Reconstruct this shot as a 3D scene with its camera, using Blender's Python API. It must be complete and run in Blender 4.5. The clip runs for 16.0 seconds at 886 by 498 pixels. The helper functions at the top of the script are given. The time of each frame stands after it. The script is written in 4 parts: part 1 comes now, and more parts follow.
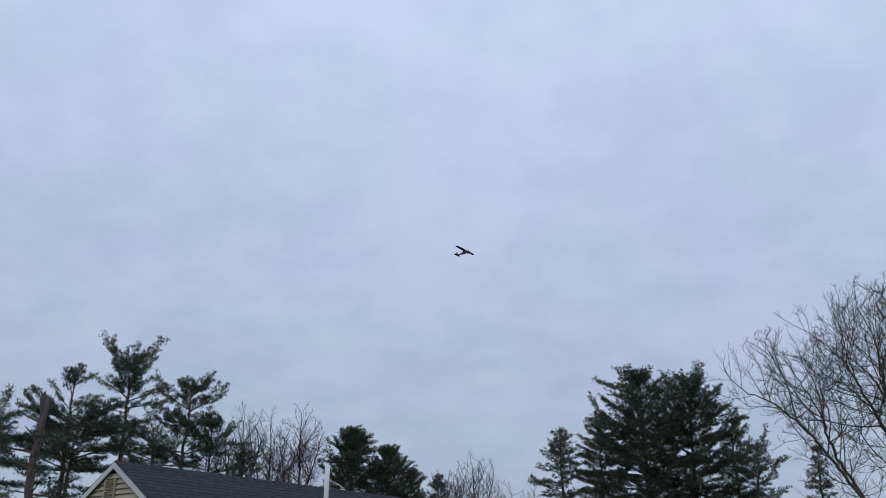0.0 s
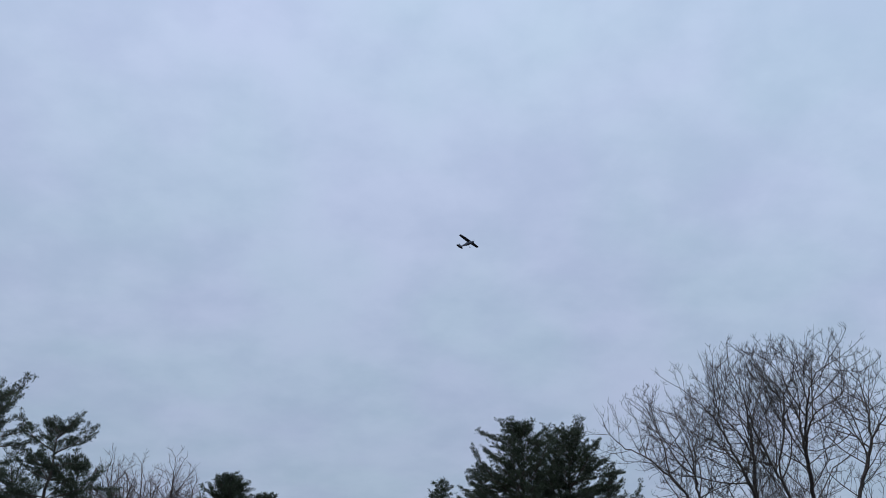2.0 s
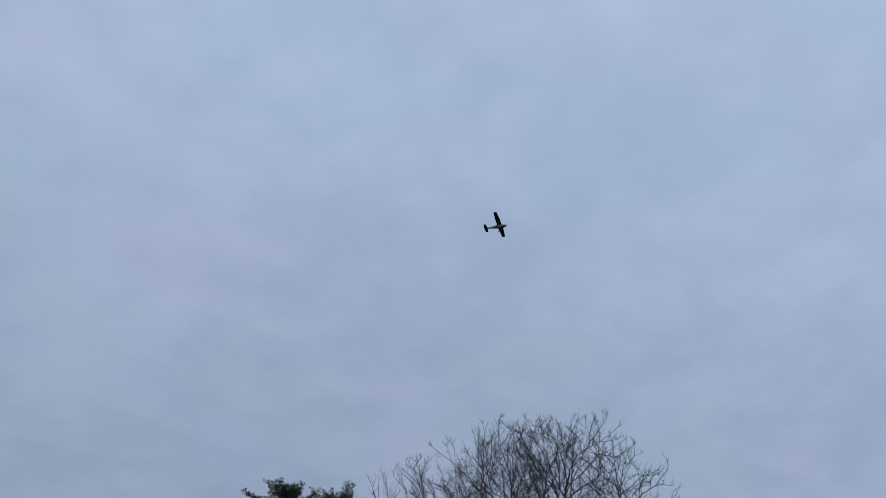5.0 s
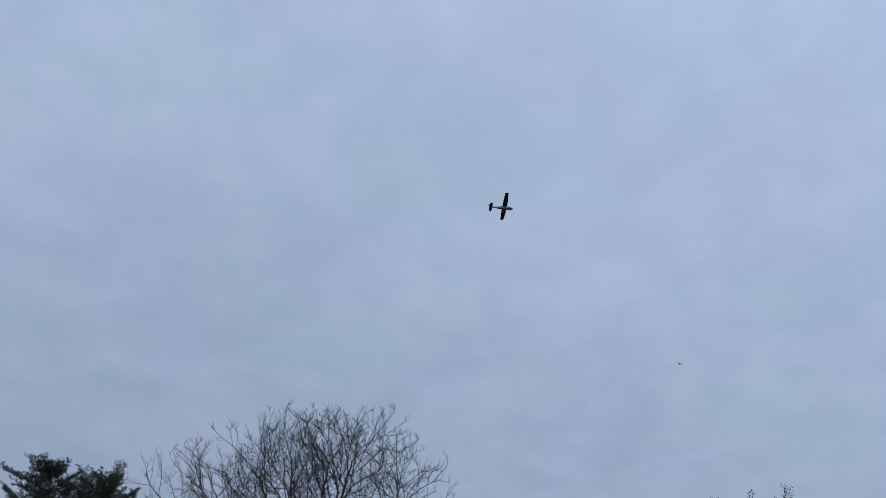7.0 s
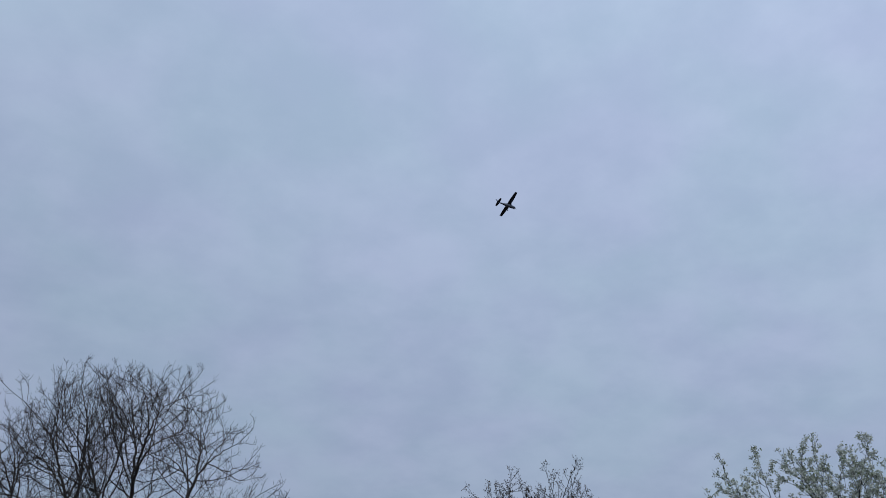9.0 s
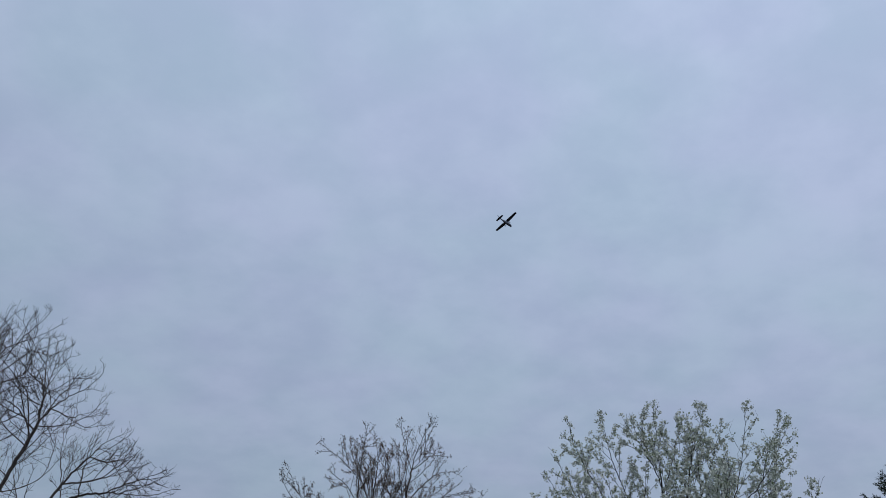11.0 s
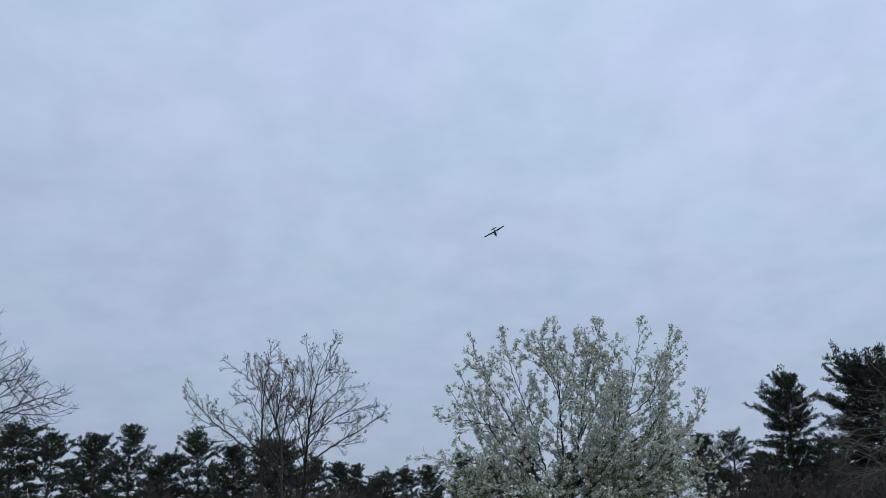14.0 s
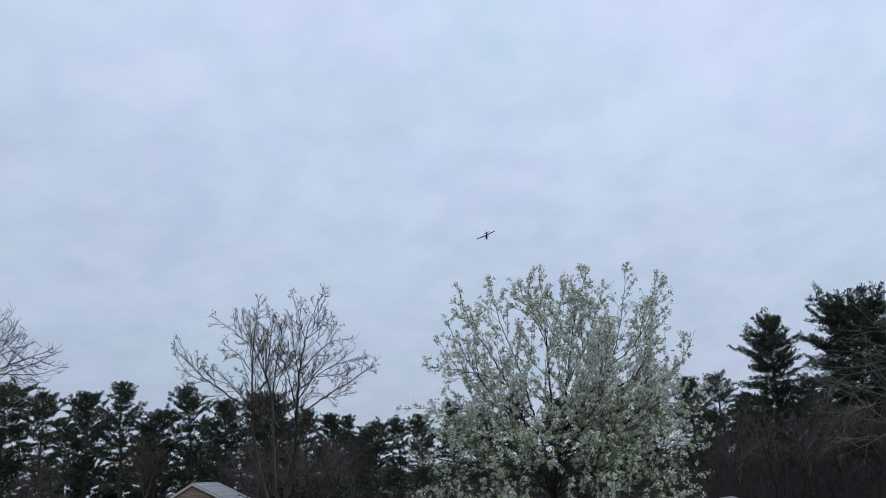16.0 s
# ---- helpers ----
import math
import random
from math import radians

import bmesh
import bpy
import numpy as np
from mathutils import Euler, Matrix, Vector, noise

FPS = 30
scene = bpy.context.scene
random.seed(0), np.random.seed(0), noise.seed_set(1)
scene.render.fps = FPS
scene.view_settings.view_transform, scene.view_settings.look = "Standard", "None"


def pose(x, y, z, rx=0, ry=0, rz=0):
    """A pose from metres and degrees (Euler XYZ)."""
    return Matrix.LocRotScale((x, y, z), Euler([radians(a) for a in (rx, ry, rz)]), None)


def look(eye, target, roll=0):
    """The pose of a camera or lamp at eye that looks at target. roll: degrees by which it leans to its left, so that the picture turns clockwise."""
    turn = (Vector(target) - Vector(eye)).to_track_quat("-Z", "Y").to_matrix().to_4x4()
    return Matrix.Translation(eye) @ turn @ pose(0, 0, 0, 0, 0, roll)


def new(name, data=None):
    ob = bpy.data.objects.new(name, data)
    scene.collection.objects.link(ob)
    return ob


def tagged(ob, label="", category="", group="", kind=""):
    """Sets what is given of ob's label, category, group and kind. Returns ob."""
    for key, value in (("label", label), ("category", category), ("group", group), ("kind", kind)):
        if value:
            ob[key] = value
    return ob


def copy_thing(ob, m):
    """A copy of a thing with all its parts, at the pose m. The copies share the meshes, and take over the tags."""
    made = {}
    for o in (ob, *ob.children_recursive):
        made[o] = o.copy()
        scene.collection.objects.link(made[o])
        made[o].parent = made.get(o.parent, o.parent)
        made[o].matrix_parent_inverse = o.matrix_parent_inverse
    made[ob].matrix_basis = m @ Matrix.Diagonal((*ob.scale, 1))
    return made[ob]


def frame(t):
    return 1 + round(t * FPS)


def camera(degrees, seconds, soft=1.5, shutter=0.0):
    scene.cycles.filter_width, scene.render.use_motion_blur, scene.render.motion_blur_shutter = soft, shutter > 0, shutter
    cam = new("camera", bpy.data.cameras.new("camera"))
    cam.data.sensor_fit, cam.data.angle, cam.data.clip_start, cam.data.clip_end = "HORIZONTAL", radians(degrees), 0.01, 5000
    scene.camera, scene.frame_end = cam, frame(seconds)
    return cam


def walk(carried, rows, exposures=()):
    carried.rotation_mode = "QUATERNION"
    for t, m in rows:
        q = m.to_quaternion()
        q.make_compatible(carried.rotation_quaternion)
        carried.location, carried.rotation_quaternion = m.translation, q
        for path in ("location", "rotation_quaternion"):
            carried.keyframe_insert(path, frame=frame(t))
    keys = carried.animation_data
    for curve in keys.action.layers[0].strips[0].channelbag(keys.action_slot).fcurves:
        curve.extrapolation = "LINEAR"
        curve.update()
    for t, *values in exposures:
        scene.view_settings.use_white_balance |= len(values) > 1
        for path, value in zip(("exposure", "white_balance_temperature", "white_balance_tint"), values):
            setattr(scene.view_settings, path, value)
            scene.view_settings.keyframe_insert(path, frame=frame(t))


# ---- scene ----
FOV = 52.63
cam = camera(FOV, 16.0, soft=0.75)
EYE = 1.6
# seconds, then the turn of the hand-held camera, which stays at one spot
LOOKS = [
    (0, 111.00, -0.47, -0.18),
    (0.5, 111.92, -0.57, -1.80),
    (1, 112.69, -0.54, -3.60),
    (1.5, 113.41, -0.45, -5.61),
    (2, 114.08, -0.32, -7.66),
    (2.5, 114.72, -0.49, -9.71),
    (3, 115.38, -0.56, -11.84),
    (3.5, 116.13, -0.33, -14.02),
    (3.7, 116.46, -0.36, -14.98),
    (4.2, 117.21, -0.30, -17.49),
    (4.7, 117.85, -0.36, -20.42),
    (5.3, 118.31, -0.42, -24.32),
    (5.8, 118.28, -0.36, -27.74),
    (6, 118.19, -0.40, -29.09),
    (6.5, 117.91, -0.17, -32.58),
    (7, 117.65, -0.14, -36.15),
    (7.5, 117.19, 0.06, -39.40),
    (8, 116.64, 0.44, -42.47),
    (8.5, 116.04, 0.81, -45.45),
    (9, 115.46, 1.00, -48.21),
    (9.5, 115.01, 1.16, -51.06),
    (9.7, 114.71, 1.33, -52.10),
    (10.2, 114.05, 1.37, -54.55),
    (10.7, 113.18, 1.17, -56.45),
    (11.3, 112.00, 0.92, -58.21),
    (11.8, 110.96, 0.96, -59.46),
    (12, 110.54, 1.01, -59.93),
    (12.5, 109.52, 1.24, -61.16),
    (13, 108.68, 1.67, -62.02),
    (13.5, 107.88, 2.06, -62.66),
    (14, 107.16, 2.67, -63.19),
    (14.5, 106.42, 3.20, -63.45),
    (15, 105.65, 3.50, -63.51),
    (15.5, 104.85, 3.93, -63.66),
    (16, 103.99, 4.16, -63.73),
]
# seconds, stops
EXPOSURES = [
    (0.0, 0.1, 6750, 10), (0.5, 0.03, 6700, 10), (1.0, -0.16, 6600, 10), (1.5, -0.06, 6550, 10), (2.0, -0.03, 6600, 10), (2.5, -0.05, 6600, 10), (3.0, -0.06, 6600, 10), (3.5, -0.3, 6480, 10),
    (6.0, -0.4, 6400, 10), (7.0, -0.38, 6400, 10), (8.0, -0.36, 6430, 10), (9.0, -0.36, 6480, 10), (9.5, -0.36, 6480, 10),
    (12.0, -0.31, 6600, 10), (12.5, -0.2, 6550, 10), (13.0, -0.14, 6550, 10), (14.0, -0.07, 6600, 10), (15.0, 0.0, 6650, 10), (15.5, 0.04, 6700, 10), (16.0, 0.14, 6850, 10)]
walk(cam, [(t, pose(0, 0, EYE, rx, ry, rz)) for t, rx, ry, rz in LOOKS], EXPOSURES)

# ---------------------------------------------------------------- light: overcast sky, weak wide sun
SUN_EL, SUN_AZ = 48.0, 205.0


def make_world():
    w = bpy.data.worlds.new("overcast_sky")
    scene.world = w
    w.use_nodes = True
    n, l = w.node_tree.nodes, w.node_tree.links
    n.clear()
    out, bg = n.new("ShaderNodeOutputWorld"), n.new("ShaderNodeBackground")
    sky = n.new("ShaderNodeTexSky")
    sky.sky_type, sky.sun_disc = "NISHITA", False
    sky.sun_elevation, sky.sun_rotation = radians(SUN_EL), radians(SUN_AZ)
    dim = n.new("ShaderNodeVectorMath")
    dim.operation = "SCALE"
    dim.inputs["Scale"].default_value = 0.1
    l.new(sky.outputs[0], dim.inputs[0])
    tc, sep, add, div = n.new("ShaderNodeTexCoord"), n.new("ShaderNodeSeparateXYZ"), n.new("ShaderNodeMath"), n.new("ShaderNodeVectorMath")
    l.new(tc.outputs["Generated"], sep.inputs[0])
    add.operation, add.inputs[1].default_value = "ADD", 0.35
    l.new(sep.outputs["Z"], add.inputs[0])
    div.operation = "DIVIDE"
    l.new(tc.outputs["Generated"], div.inputs[0])
    l.new(add.outputs[0], div.inputs[1])
    big, small, tint = (n.new("ShaderNodeTexNoise") for _ in range(3))
    for node, scale, detail, rough in ((big, 2.6, 3, 0.5), (small, 11.0, 5, 0.55), (tint, 4.0, 2, 0.5)):
        node.inputs["Scale"].default_value, node.inputs["Detail"].default_value, node.inputs["Roughness"].default_value = scale, detail, rough
        l.new(div.outputs[0], node.inputs["Vector"])
    mixn = n.new("ShaderNodeMix")
    mixn.inputs[0].default_value = 0.5
    l.new(big.outputs[0], mixn.inputs[2])
    l.new(small.outputs[0], mixn.inputs[3])
    ramp = n.new("ShaderNodeValToRGB")
    ramp.color_ramp.interpolation = "EASE"
    ramp.color_ramp.elements[0].position, ramp.color_ramp.elements[0].color = 0.33, CLOUD_DARK
    ramp.color_ramp.elements[1].position, ramp.color_ramp.elements[1].color = 0.67, CLOUD_LIGHT
    l.new(mixn.outputs[0], ramp.inputs[0])
    tr = n.new("ShaderNodeValToRGB")
    tr.color_ramp.elements[0].position, tr.color_ramp.elements[0].color = 0.35, (0.975, 1.006, 0.985, 1)
    tr.color_ramp.elements[1].position, tr.color_ramp.elements[1].color = 0.65, (1.028, 0.992, 1.022, 1)
    l.new(tint.outputs[0], tr.inputs[0])
    mul = n.new("ShaderNodeMix")
    mul.data_type, mul.blend_type = "RGBA", "MULTIPLY"
    mul.inputs[0].default_value = 1.0
    l.new(ramp.outputs[0], mul.inputs[6])
    l.new(tr.outputs[0], mul.inputs[7])
    # an overcast sky is brighter overhead than at the horizon
    up = n.new("ShaderNodeMapRange")
    up.inputs["From Min"].default_value, up.inputs["From Max"].default_value = 0.0, 0.72
    up.inputs["To Min"].default_value, up.inputs["To Max"].default_value = 0.735, 1.335
    l.new(sep.outputs["Z"], up.inputs["Value"])
    # and the cloud is thinner towards the east
    east, side, both = n.new("ShaderNodeVectorMath"), n.new("ShaderNodeMapRange"), n.new("ShaderNodeMath")
    east.operation, both.operation = "DOT_PRODUCT", "MULTIPLY"
    east.inputs[1].default_value = (0.94, -0.34, 0)
    l.new(tc.outputs["Generated"], east.inputs[0])
    side.inputs["From Min"].default_value, side.inputs["From Max"].default_value = 0.05, 0.95
    side.inputs["To Min"].default_value, side.inputs["To Max"].default_value = 1.0, 1.22
    l.new(east.outputs["Value"], side.inputs["Value"])
    l.new(up.outputs[0], both.inputs[0])
    l.new(side.outputs[0], both.inputs[1])
    grad = n.new("ShaderNodeVectorMath")
    grad.operation = "SCALE"
    l.new(mul.outputs[2], grad.inputs[0])
    l.new(both.outputs[0], grad.inputs["Scale"])
    mix = n.new("ShaderNodeMix")
    mix.data_type = "RGBA"
    mix.inputs[0].default_value = 0.9
    l.new(dim.outputs[0], mix.inputs[6])
    l.new(grad.outputs[0], mix.inputs[7])
    l.new(mix.outputs[2], bg.inputs[0])
    bg.inputs[1].default_value = 1.0
    l.new(bg.outputs[0], out.inputs[0])


CLOUD_DARK, CLOUD_LIGHT = (0.395, 0.495, 0.672, 1), (0.462, 0.562, 0.745, 1)
make_world()
sun = new("sun", bpy.data.lights.new("sun", "SUN"))
sun.data.energy, sun.data.angle, sun.data.color = 0.6, radians(25), (1.0, 0.97, 0.92)
sun.matrix_world = look((0, 0, 40), (-40 * math.sin(radians(SUN_AZ)) / math.tan(radians(SUN_EL)), -40 * math.cos(radians(SUN_AZ)) / math.tan(radians(SUN_EL)), 0))


# ---------------------------------------------------------------- materials
def material(name, dark, light, scale=6.0, rough=0.8, bump=0.3, fine=60.0, island=0.0, obj=0.0, metal=0.0, wave=None, through_light=0.0, detail=4):
    """Two-scale mottling between two colours, with fine relief."""
    m = bpy.data.materials.new(name)
    m.use_nodes = True
    n, l = m.node_tree.nodes, m.node_tree.links
    b = n["Principled BSDF"]
    b.inputs["Roughness"].default_value, b.inputs["Metallic"].default_value = rough, metal
    tc = n.new("ShaderNodeTexCoord")
    a, f = n.new("ShaderNodeTexNoise"), n.new("ShaderNodeTexNoise")
    a.inputs["Scale"].default_value, a.inputs["Detail"].default_value = scale, detail
    f.inputs["Scale"].default_value, f.inputs["Detail"].default_value = fine, 2
    src = tc.outputs["Object"]
    if wave:
        mp = n.new("ShaderNodeMapping")
        mp.inputs["Scale"].default_value = wave
        l.new(src, mp.inputs[0])
        src = mp.outputs[0]
    for x in (a, f):
        l.new(src, x.inputs["Vector"])
    mx = n.new("ShaderNodeMix")
    mx.inputs[0].default_value = 0.35
    l.new(a.outputs[0], mx.inputs[2])
    l.new(f.outputs[0], mx.inputs[3])
    value = mx.outputs[0]
    for amount, kind in ((island, "ShaderNodeNewGeometry"), (obj, "ShaderNodeObjectInfo")):
        if amount:
            g, ad = n.new(kind), n.new("ShaderNodeMath")
            ad.operation = "MULTIPLY_ADD"
            l.new(g.outputs["Random Per Island" if island and kind.endswith("Geometry") else "Random"], ad.inputs[0])
            ad.inputs[1].default_value = amount
            sh = n.new("ShaderNodeMath")
            sh.operation, sh.inputs[1].default_value = "SUBTRACT", amount / 2
            l.new(value, sh.inputs[0])
            l.new(sh.outputs[0], ad.inputs[2])
            value = ad.outputs[0]
    r = n.new("ShaderNodeValToRGB")
    r.color_ramp.elements[0].position, r.color_ramp.elements[1].position = 0.3, 0.7
    r.color_ramp.elements[0].color, r.color_ramp.elements[1].color = (*dark, 1), (*light, 1)
    l.new(value, r.inputs[0])
    l.new(r.outputs[0], b.inputs["Base Color"])
    if bump:
        bp = n.new("ShaderNodeBump")
        bp.inputs["Strength"].default_value, bp.inputs["Distance"].default_value = bump, 0.02
        l.new(f.outputs[0], bp.inputs["Height"])
        l.new(bp.outputs[0], b.inputs["Normal"])
    if through_light:
        t, ms, o = n.new("ShaderNodeBsdfTranslucent"), n.new("ShaderNodeMixShader"), n["Material Output"]
        l.new(r.outputs[0], t.inputs[0])
        ms.inputs[0].default_value = through_light
        l.new(b.outputs[0], ms.inputs[1])
        l.new(t.outputs[0], ms.inputs[2])
        l.new(ms.outputs[0], o.inputs[0])
    return m


M_GRASS = material("grass", (0.035, 0.06, 0.018), (0.10, 0.11, 0.045), 0.35, 0.9, 0.6, 9.0)
M_PINE_BARK = material("pine_bark", (0.03, 0.024, 0.021), (0.105, 0.088, 0.076), 5, 0.95, 0.8, 30, wave=(1, 1, 0.25))
M_SNAG_BARK = material("weathered_pine_bark", (0.045, 0.033, 0.031), (0.13, 0.1, 0.092), 5, 0.95, 0.8, 30, wave=(1, 1, 0.25))
M_MAPLE_BARK = material("maple_bark", (0.03, 0.025, 0.024), (0.095, 0.08, 0.075), 4, 0.95, 0.7, 30, wave=(1, 1, 0.3))
M_PEAR_BARK = material("pear_bark", (0.018, 0.015, 0.014), (0.055, 0.046, 0.042), 5, 0.9, 0.7, 30, wave=(1, 1, 0.3))
M_TWIG = material("twig_bark", (0.017, 0.013, 0.012), (0.045, 0.034, 0.032), 3, 0.9, 0.0, 20)
M_PALE_TWIG = material("pale_twig_bark", (0.1, 0.09, 0.077), (0.2, 0.18, 0.155), 3, 0.9, 0.0, 20)
M_RED_TWIG = material("reddish_twig_bark", (0.05, 0.037, 0.035), (0.12, 0.09, 0.084), 3, 0.9, 0.0, 20)
M_NEEDLES = material("pine_needles", (0.016, 0.028, 0.017), (0.058, 0.08, 0.043), 0.9, 0.65, 0.0, 5, island=0.35, through_light=0.15)
M_NEEDLES_DARK = material("far_pine_needles", (0.019, 0.031, 0.021), (0.06, 0.08, 0.05), 0.6, 0.65, 0.0, 4, island=0.35, through_light=0.15)
M_BLOSSOM = material("pear_blossom", (0.5, 0.53, 0.42), (0.82, 0.82, 0.77), 2.0, 0.7, 0.0, 12, island=0.5, through_light=0.18)
M_YOUNG_LEAF = material("young_leaf", (0.12, 0.17, 0.06), (0.26, 0.31, 0.13), 2.0, 0.6, 0.0, 12, island=0.5, through_light=0.3)
M_BUD = material("leaf_bud", (0.075, 0.05, 0.038), (0.19, 0.14, 0.1), 2.0, 0.7, 0.0, 12, island=0.5, through_light=0.2)
M_SHINGLE = material("asphalt_shingle", (0.004, 0.005, 0.007), (0.028, 0.031, 0.041), 7, 0.95, 0.8, 45, obj=0.12)
M_SHINGLE_PALE = material("weathered_shingle", (0.14, 0.145, 0.155), (0.3, 0.305, 0.32), 3, 0.55, 0.3, 60, obj=0.3)
M_TAN = material("tan_siding", (0.27, 0.225, 0.165), (0.37, 0.315, 0.24), 3, 0.7, 0.15, 80, wave=(0.3, 0.3, 3), obj=0.2)
M_BROWN = material("brown_siding", (0.16, 0.115, 0.085), (0.25, 0.18, 0.135), 3, 0.75, 0.15, 80, wave=(0.3, 0.3, 3), obj=0.2)
M_TRIM = material("white_trim", (0.42, 0.43, 0.43), (0.56, 0.56, 0.55), 2, 0.55, 0.1, 60)
M_PVC = material("white_pvc", (0.68, 0.69, 0.69), (0.82, 0.82, 0.81), 3, 0.4, 0.0, 40)
M_NAVY = material("navy_paint", (0.005, 0.007, 0.016), (0.01, 0.013, 0.028), 0.8, 0.45, 0.0, 12)
M_SILVER = material("pale_grey_paint", (0.085, 0.1, 0.135), (0.14, 0.16, 0.2), 0.8, 0.4, 0.0, 12)
M_GLASS_DARK = material("tinted_window", (0.01, 0.012, 0.015), (0.02, 0.022, 0.026), 1, 0.12, 0.0, 10)
M_RUBBER = material("tyre_rubber", (0.012, 0.012, 0.012), (0.03, 0.03, 0.03), 3, 0.9, 0.1, 30)
M_BRUSH = material("dark_brush_stems", (0.026, 0.019, 0.02), (0.07, 0.05, 0.05), 0.3, 0.95, 0.0, 20)
# flashing colour, used again for the painted shade inside the gable vent
M_FLASHING_VENT_SHADE = material("dark_flashing_and_vent_shade", (0.02, 0.02, 0.024), (0.045, 0.046, 0.052), 5, 0.85, 0.3, 60)


# ---------------------------------------------------------------- mesh helpers
def mesh_of(name, verts, faces, sizes, mat, smooth=False):
    """A mesh from an (n, 3) array, the flat corner list and the corner count of each face."""
    me = bpy.data.meshes.new(name)
    verts, faces, sizes = np.asarray(verts, np.float32), np.asarray(faces, np.int32), np.asarray(sizes, np.int32)
    me.vertices.add(len(verts))
    me.vertices.foreach_set("co", verts.ravel())
    me.loops.add(len(faces))
    me.loops.foreach_set("vertex_index", faces)
    me.polygons.add(len(sizes))
    me.polygons.foreach_set("loop_start", np.concatenate(([0], np.cumsum(sizes)[:-1])).astype(np.int32))
    if smooth:
        me.polygons.foreach_set("use_smooth", np.ones(len(sizes), bool))
    me.update(calc_edges=True)
    me.materials.append(mat)
    return me


def child(name, me, parent, label="", m=None):
    ob = new(name, me)
    ob.parent = parent
    if m is not None:
        ob.matrix_basis = m
    return tagged(ob, label)


def part(name, bm, mat, parent, label="", m=None):
    me = bpy.data.meshes.new(name)
    bm.to_mesh(me)
    bm.free()
    me.materials.append(mat)
    return child(name, me, parent, label, m)


def loft(rings, mat_name, mat, cap=True):
    """A smooth skin over rings of equal point count."""
    k = len(rings[0])
    verts = np.concatenate([np.asarray(r, float) for r in rings])
    faces, sizes = [], []
    for i in range(len(rings) - 1):
        for j in range(k):
            a, b = i * k + j, i * k + (j + 1) % k
            faces += [a, b, b + k, a + k]
            sizes.append(4)
    if cap:
        faces += list(range(k - 1, -1, -1)) + [(len(rings) - 1) * k + j for j in range(k)]
        sizes += [k, k]
    return mesh_of(mat_name, verts, faces, sizes, mat, True)


def box(bm, x0, x1, y0, y1, z0, z1, bevel=0.0):
    r = bmesh.ops.create_cube(bm, size=1.0, matrix=Matrix.LocRotScale(((x0 + x1) / 2, (y0 + y1) / 2, (z0 + z1) / 2), None, (x1 - x0, y1 - y0, z1 - z0)))
    if bevel:
        es = list({e for v in r["verts"] for e in v.link_edges})
        bmesh.ops.bevel(bm, geom=es, offset=bevel, segments=1, affect="EDGES")
    return bm


class Tubes:
    """Gathers tapered tubes into one mesh."""

    def __init__(self):
        self.v, self.f, self.s, self.n = [], [], [], 0

    def add(self, pts, rad, sides):
        pts, rad = np.asarray(pts, float), np.asarray(rad, float)
        tan = np.gradient(pts, axis=0)
        tan /= np.linalg.norm(tan, axis=1)[:, None] + 1e-9
        ref = np.where(np.abs(tan[:, 2:3]) < 0.9, np.array([[0, 0, 1.0]]), np.array([[1.0, 0, 0]]))
        if np.abs(tan[:, 2]).max() > 0.9:
            ref = np.tile([1.0, 0.13, 0.07], (len(pts), 1))
        u = np.cross(tan, ref)
        u /= np.linalg.norm(u, axis=1)[:, None] + 1e-9
        w = np.cross(tan, u)
        a = np.arange(sides) * 2 * math.pi / sides
        ring = pts[:, None] + rad[:, None, None] * (u[:, None] * np.cos(a)[None, :, None] + w[:, None] * np.sin(a)[None, :, None])
        self.v.append(ring.reshape(-1, 3))
        i = (np.arange(len(pts) - 1) * sides)[:, None]
        j = np.arange(sides)[None]
        q = np.stack([i + j, i + (j + 1) % sides, i + sides + (j + 1) % sides, i + sides + j], 2).reshape(-1) + self.n
        self.f.append(q)
        self.s.append(np.full((len(pts) - 1) * sides, 4))
        self.n += len(pts) * sides

    def mesh(self, name, mat):
        return mesh_of(name, np.concatenate(self.v), np.concatenate(self.f), np.concatenate(self.s), mat, True)


def blades(rng, centres, axes, count, length, width, spread):
    """count slim needles at each centre, fanned round its axis: a triangle each."""
    c, ax = np.repeat(centres, count, 0), np.repeat(axes, count, 0)
    c = c + rng.normal(size=c.shape) * max(0.06, 0.42 * length) * [1.0, 1.0, 0.7]
    d = ax + spread * rng.normal(size=c.shape)
    d /= np.linalg.norm(d, axis=1)[:, None]
    side = np.cross(d, rng.normal(size=c.shape))
    side /= np.linalg.norm(side, axis=1)[:, None] + 1e-9
    ln = length * rng.uniform(0.7, 1.25, (len(c), 1))
    v = np.stack([c - side * width / 2, c + side * width / 2, c + d * ln], 1).reshape(-1, 3)
    return v, np.arange(len(v)), np.full(len(c), 3)


def petals(rng, centres, count, radius, size):
    """count small leaf-like diamonds scattered round each centre."""
    c = np.repeat(centres, count, 0) + radius * rng.normal(size=(len(centres) * count, 3))
    d, e = rng.normal(size=c.shape), rng.normal(size=c.shape)
    d /= np.linalg.norm(d, axis=1)[:, None]
    e = np.cross(d, e)
    e /= np.linalg.norm(e, axis=1)[:, None] + 1e-9
    s = size * rng.uniform(0.6, 1.3, (len(c), 1))
    v = np.stack([c - d * s, c + e * s * 0.7, c + d * s, c - e * s * 0.7], 1).reshape(-1, 3)
    return v, np.arange(len(v)), np.full(len(c), 4)


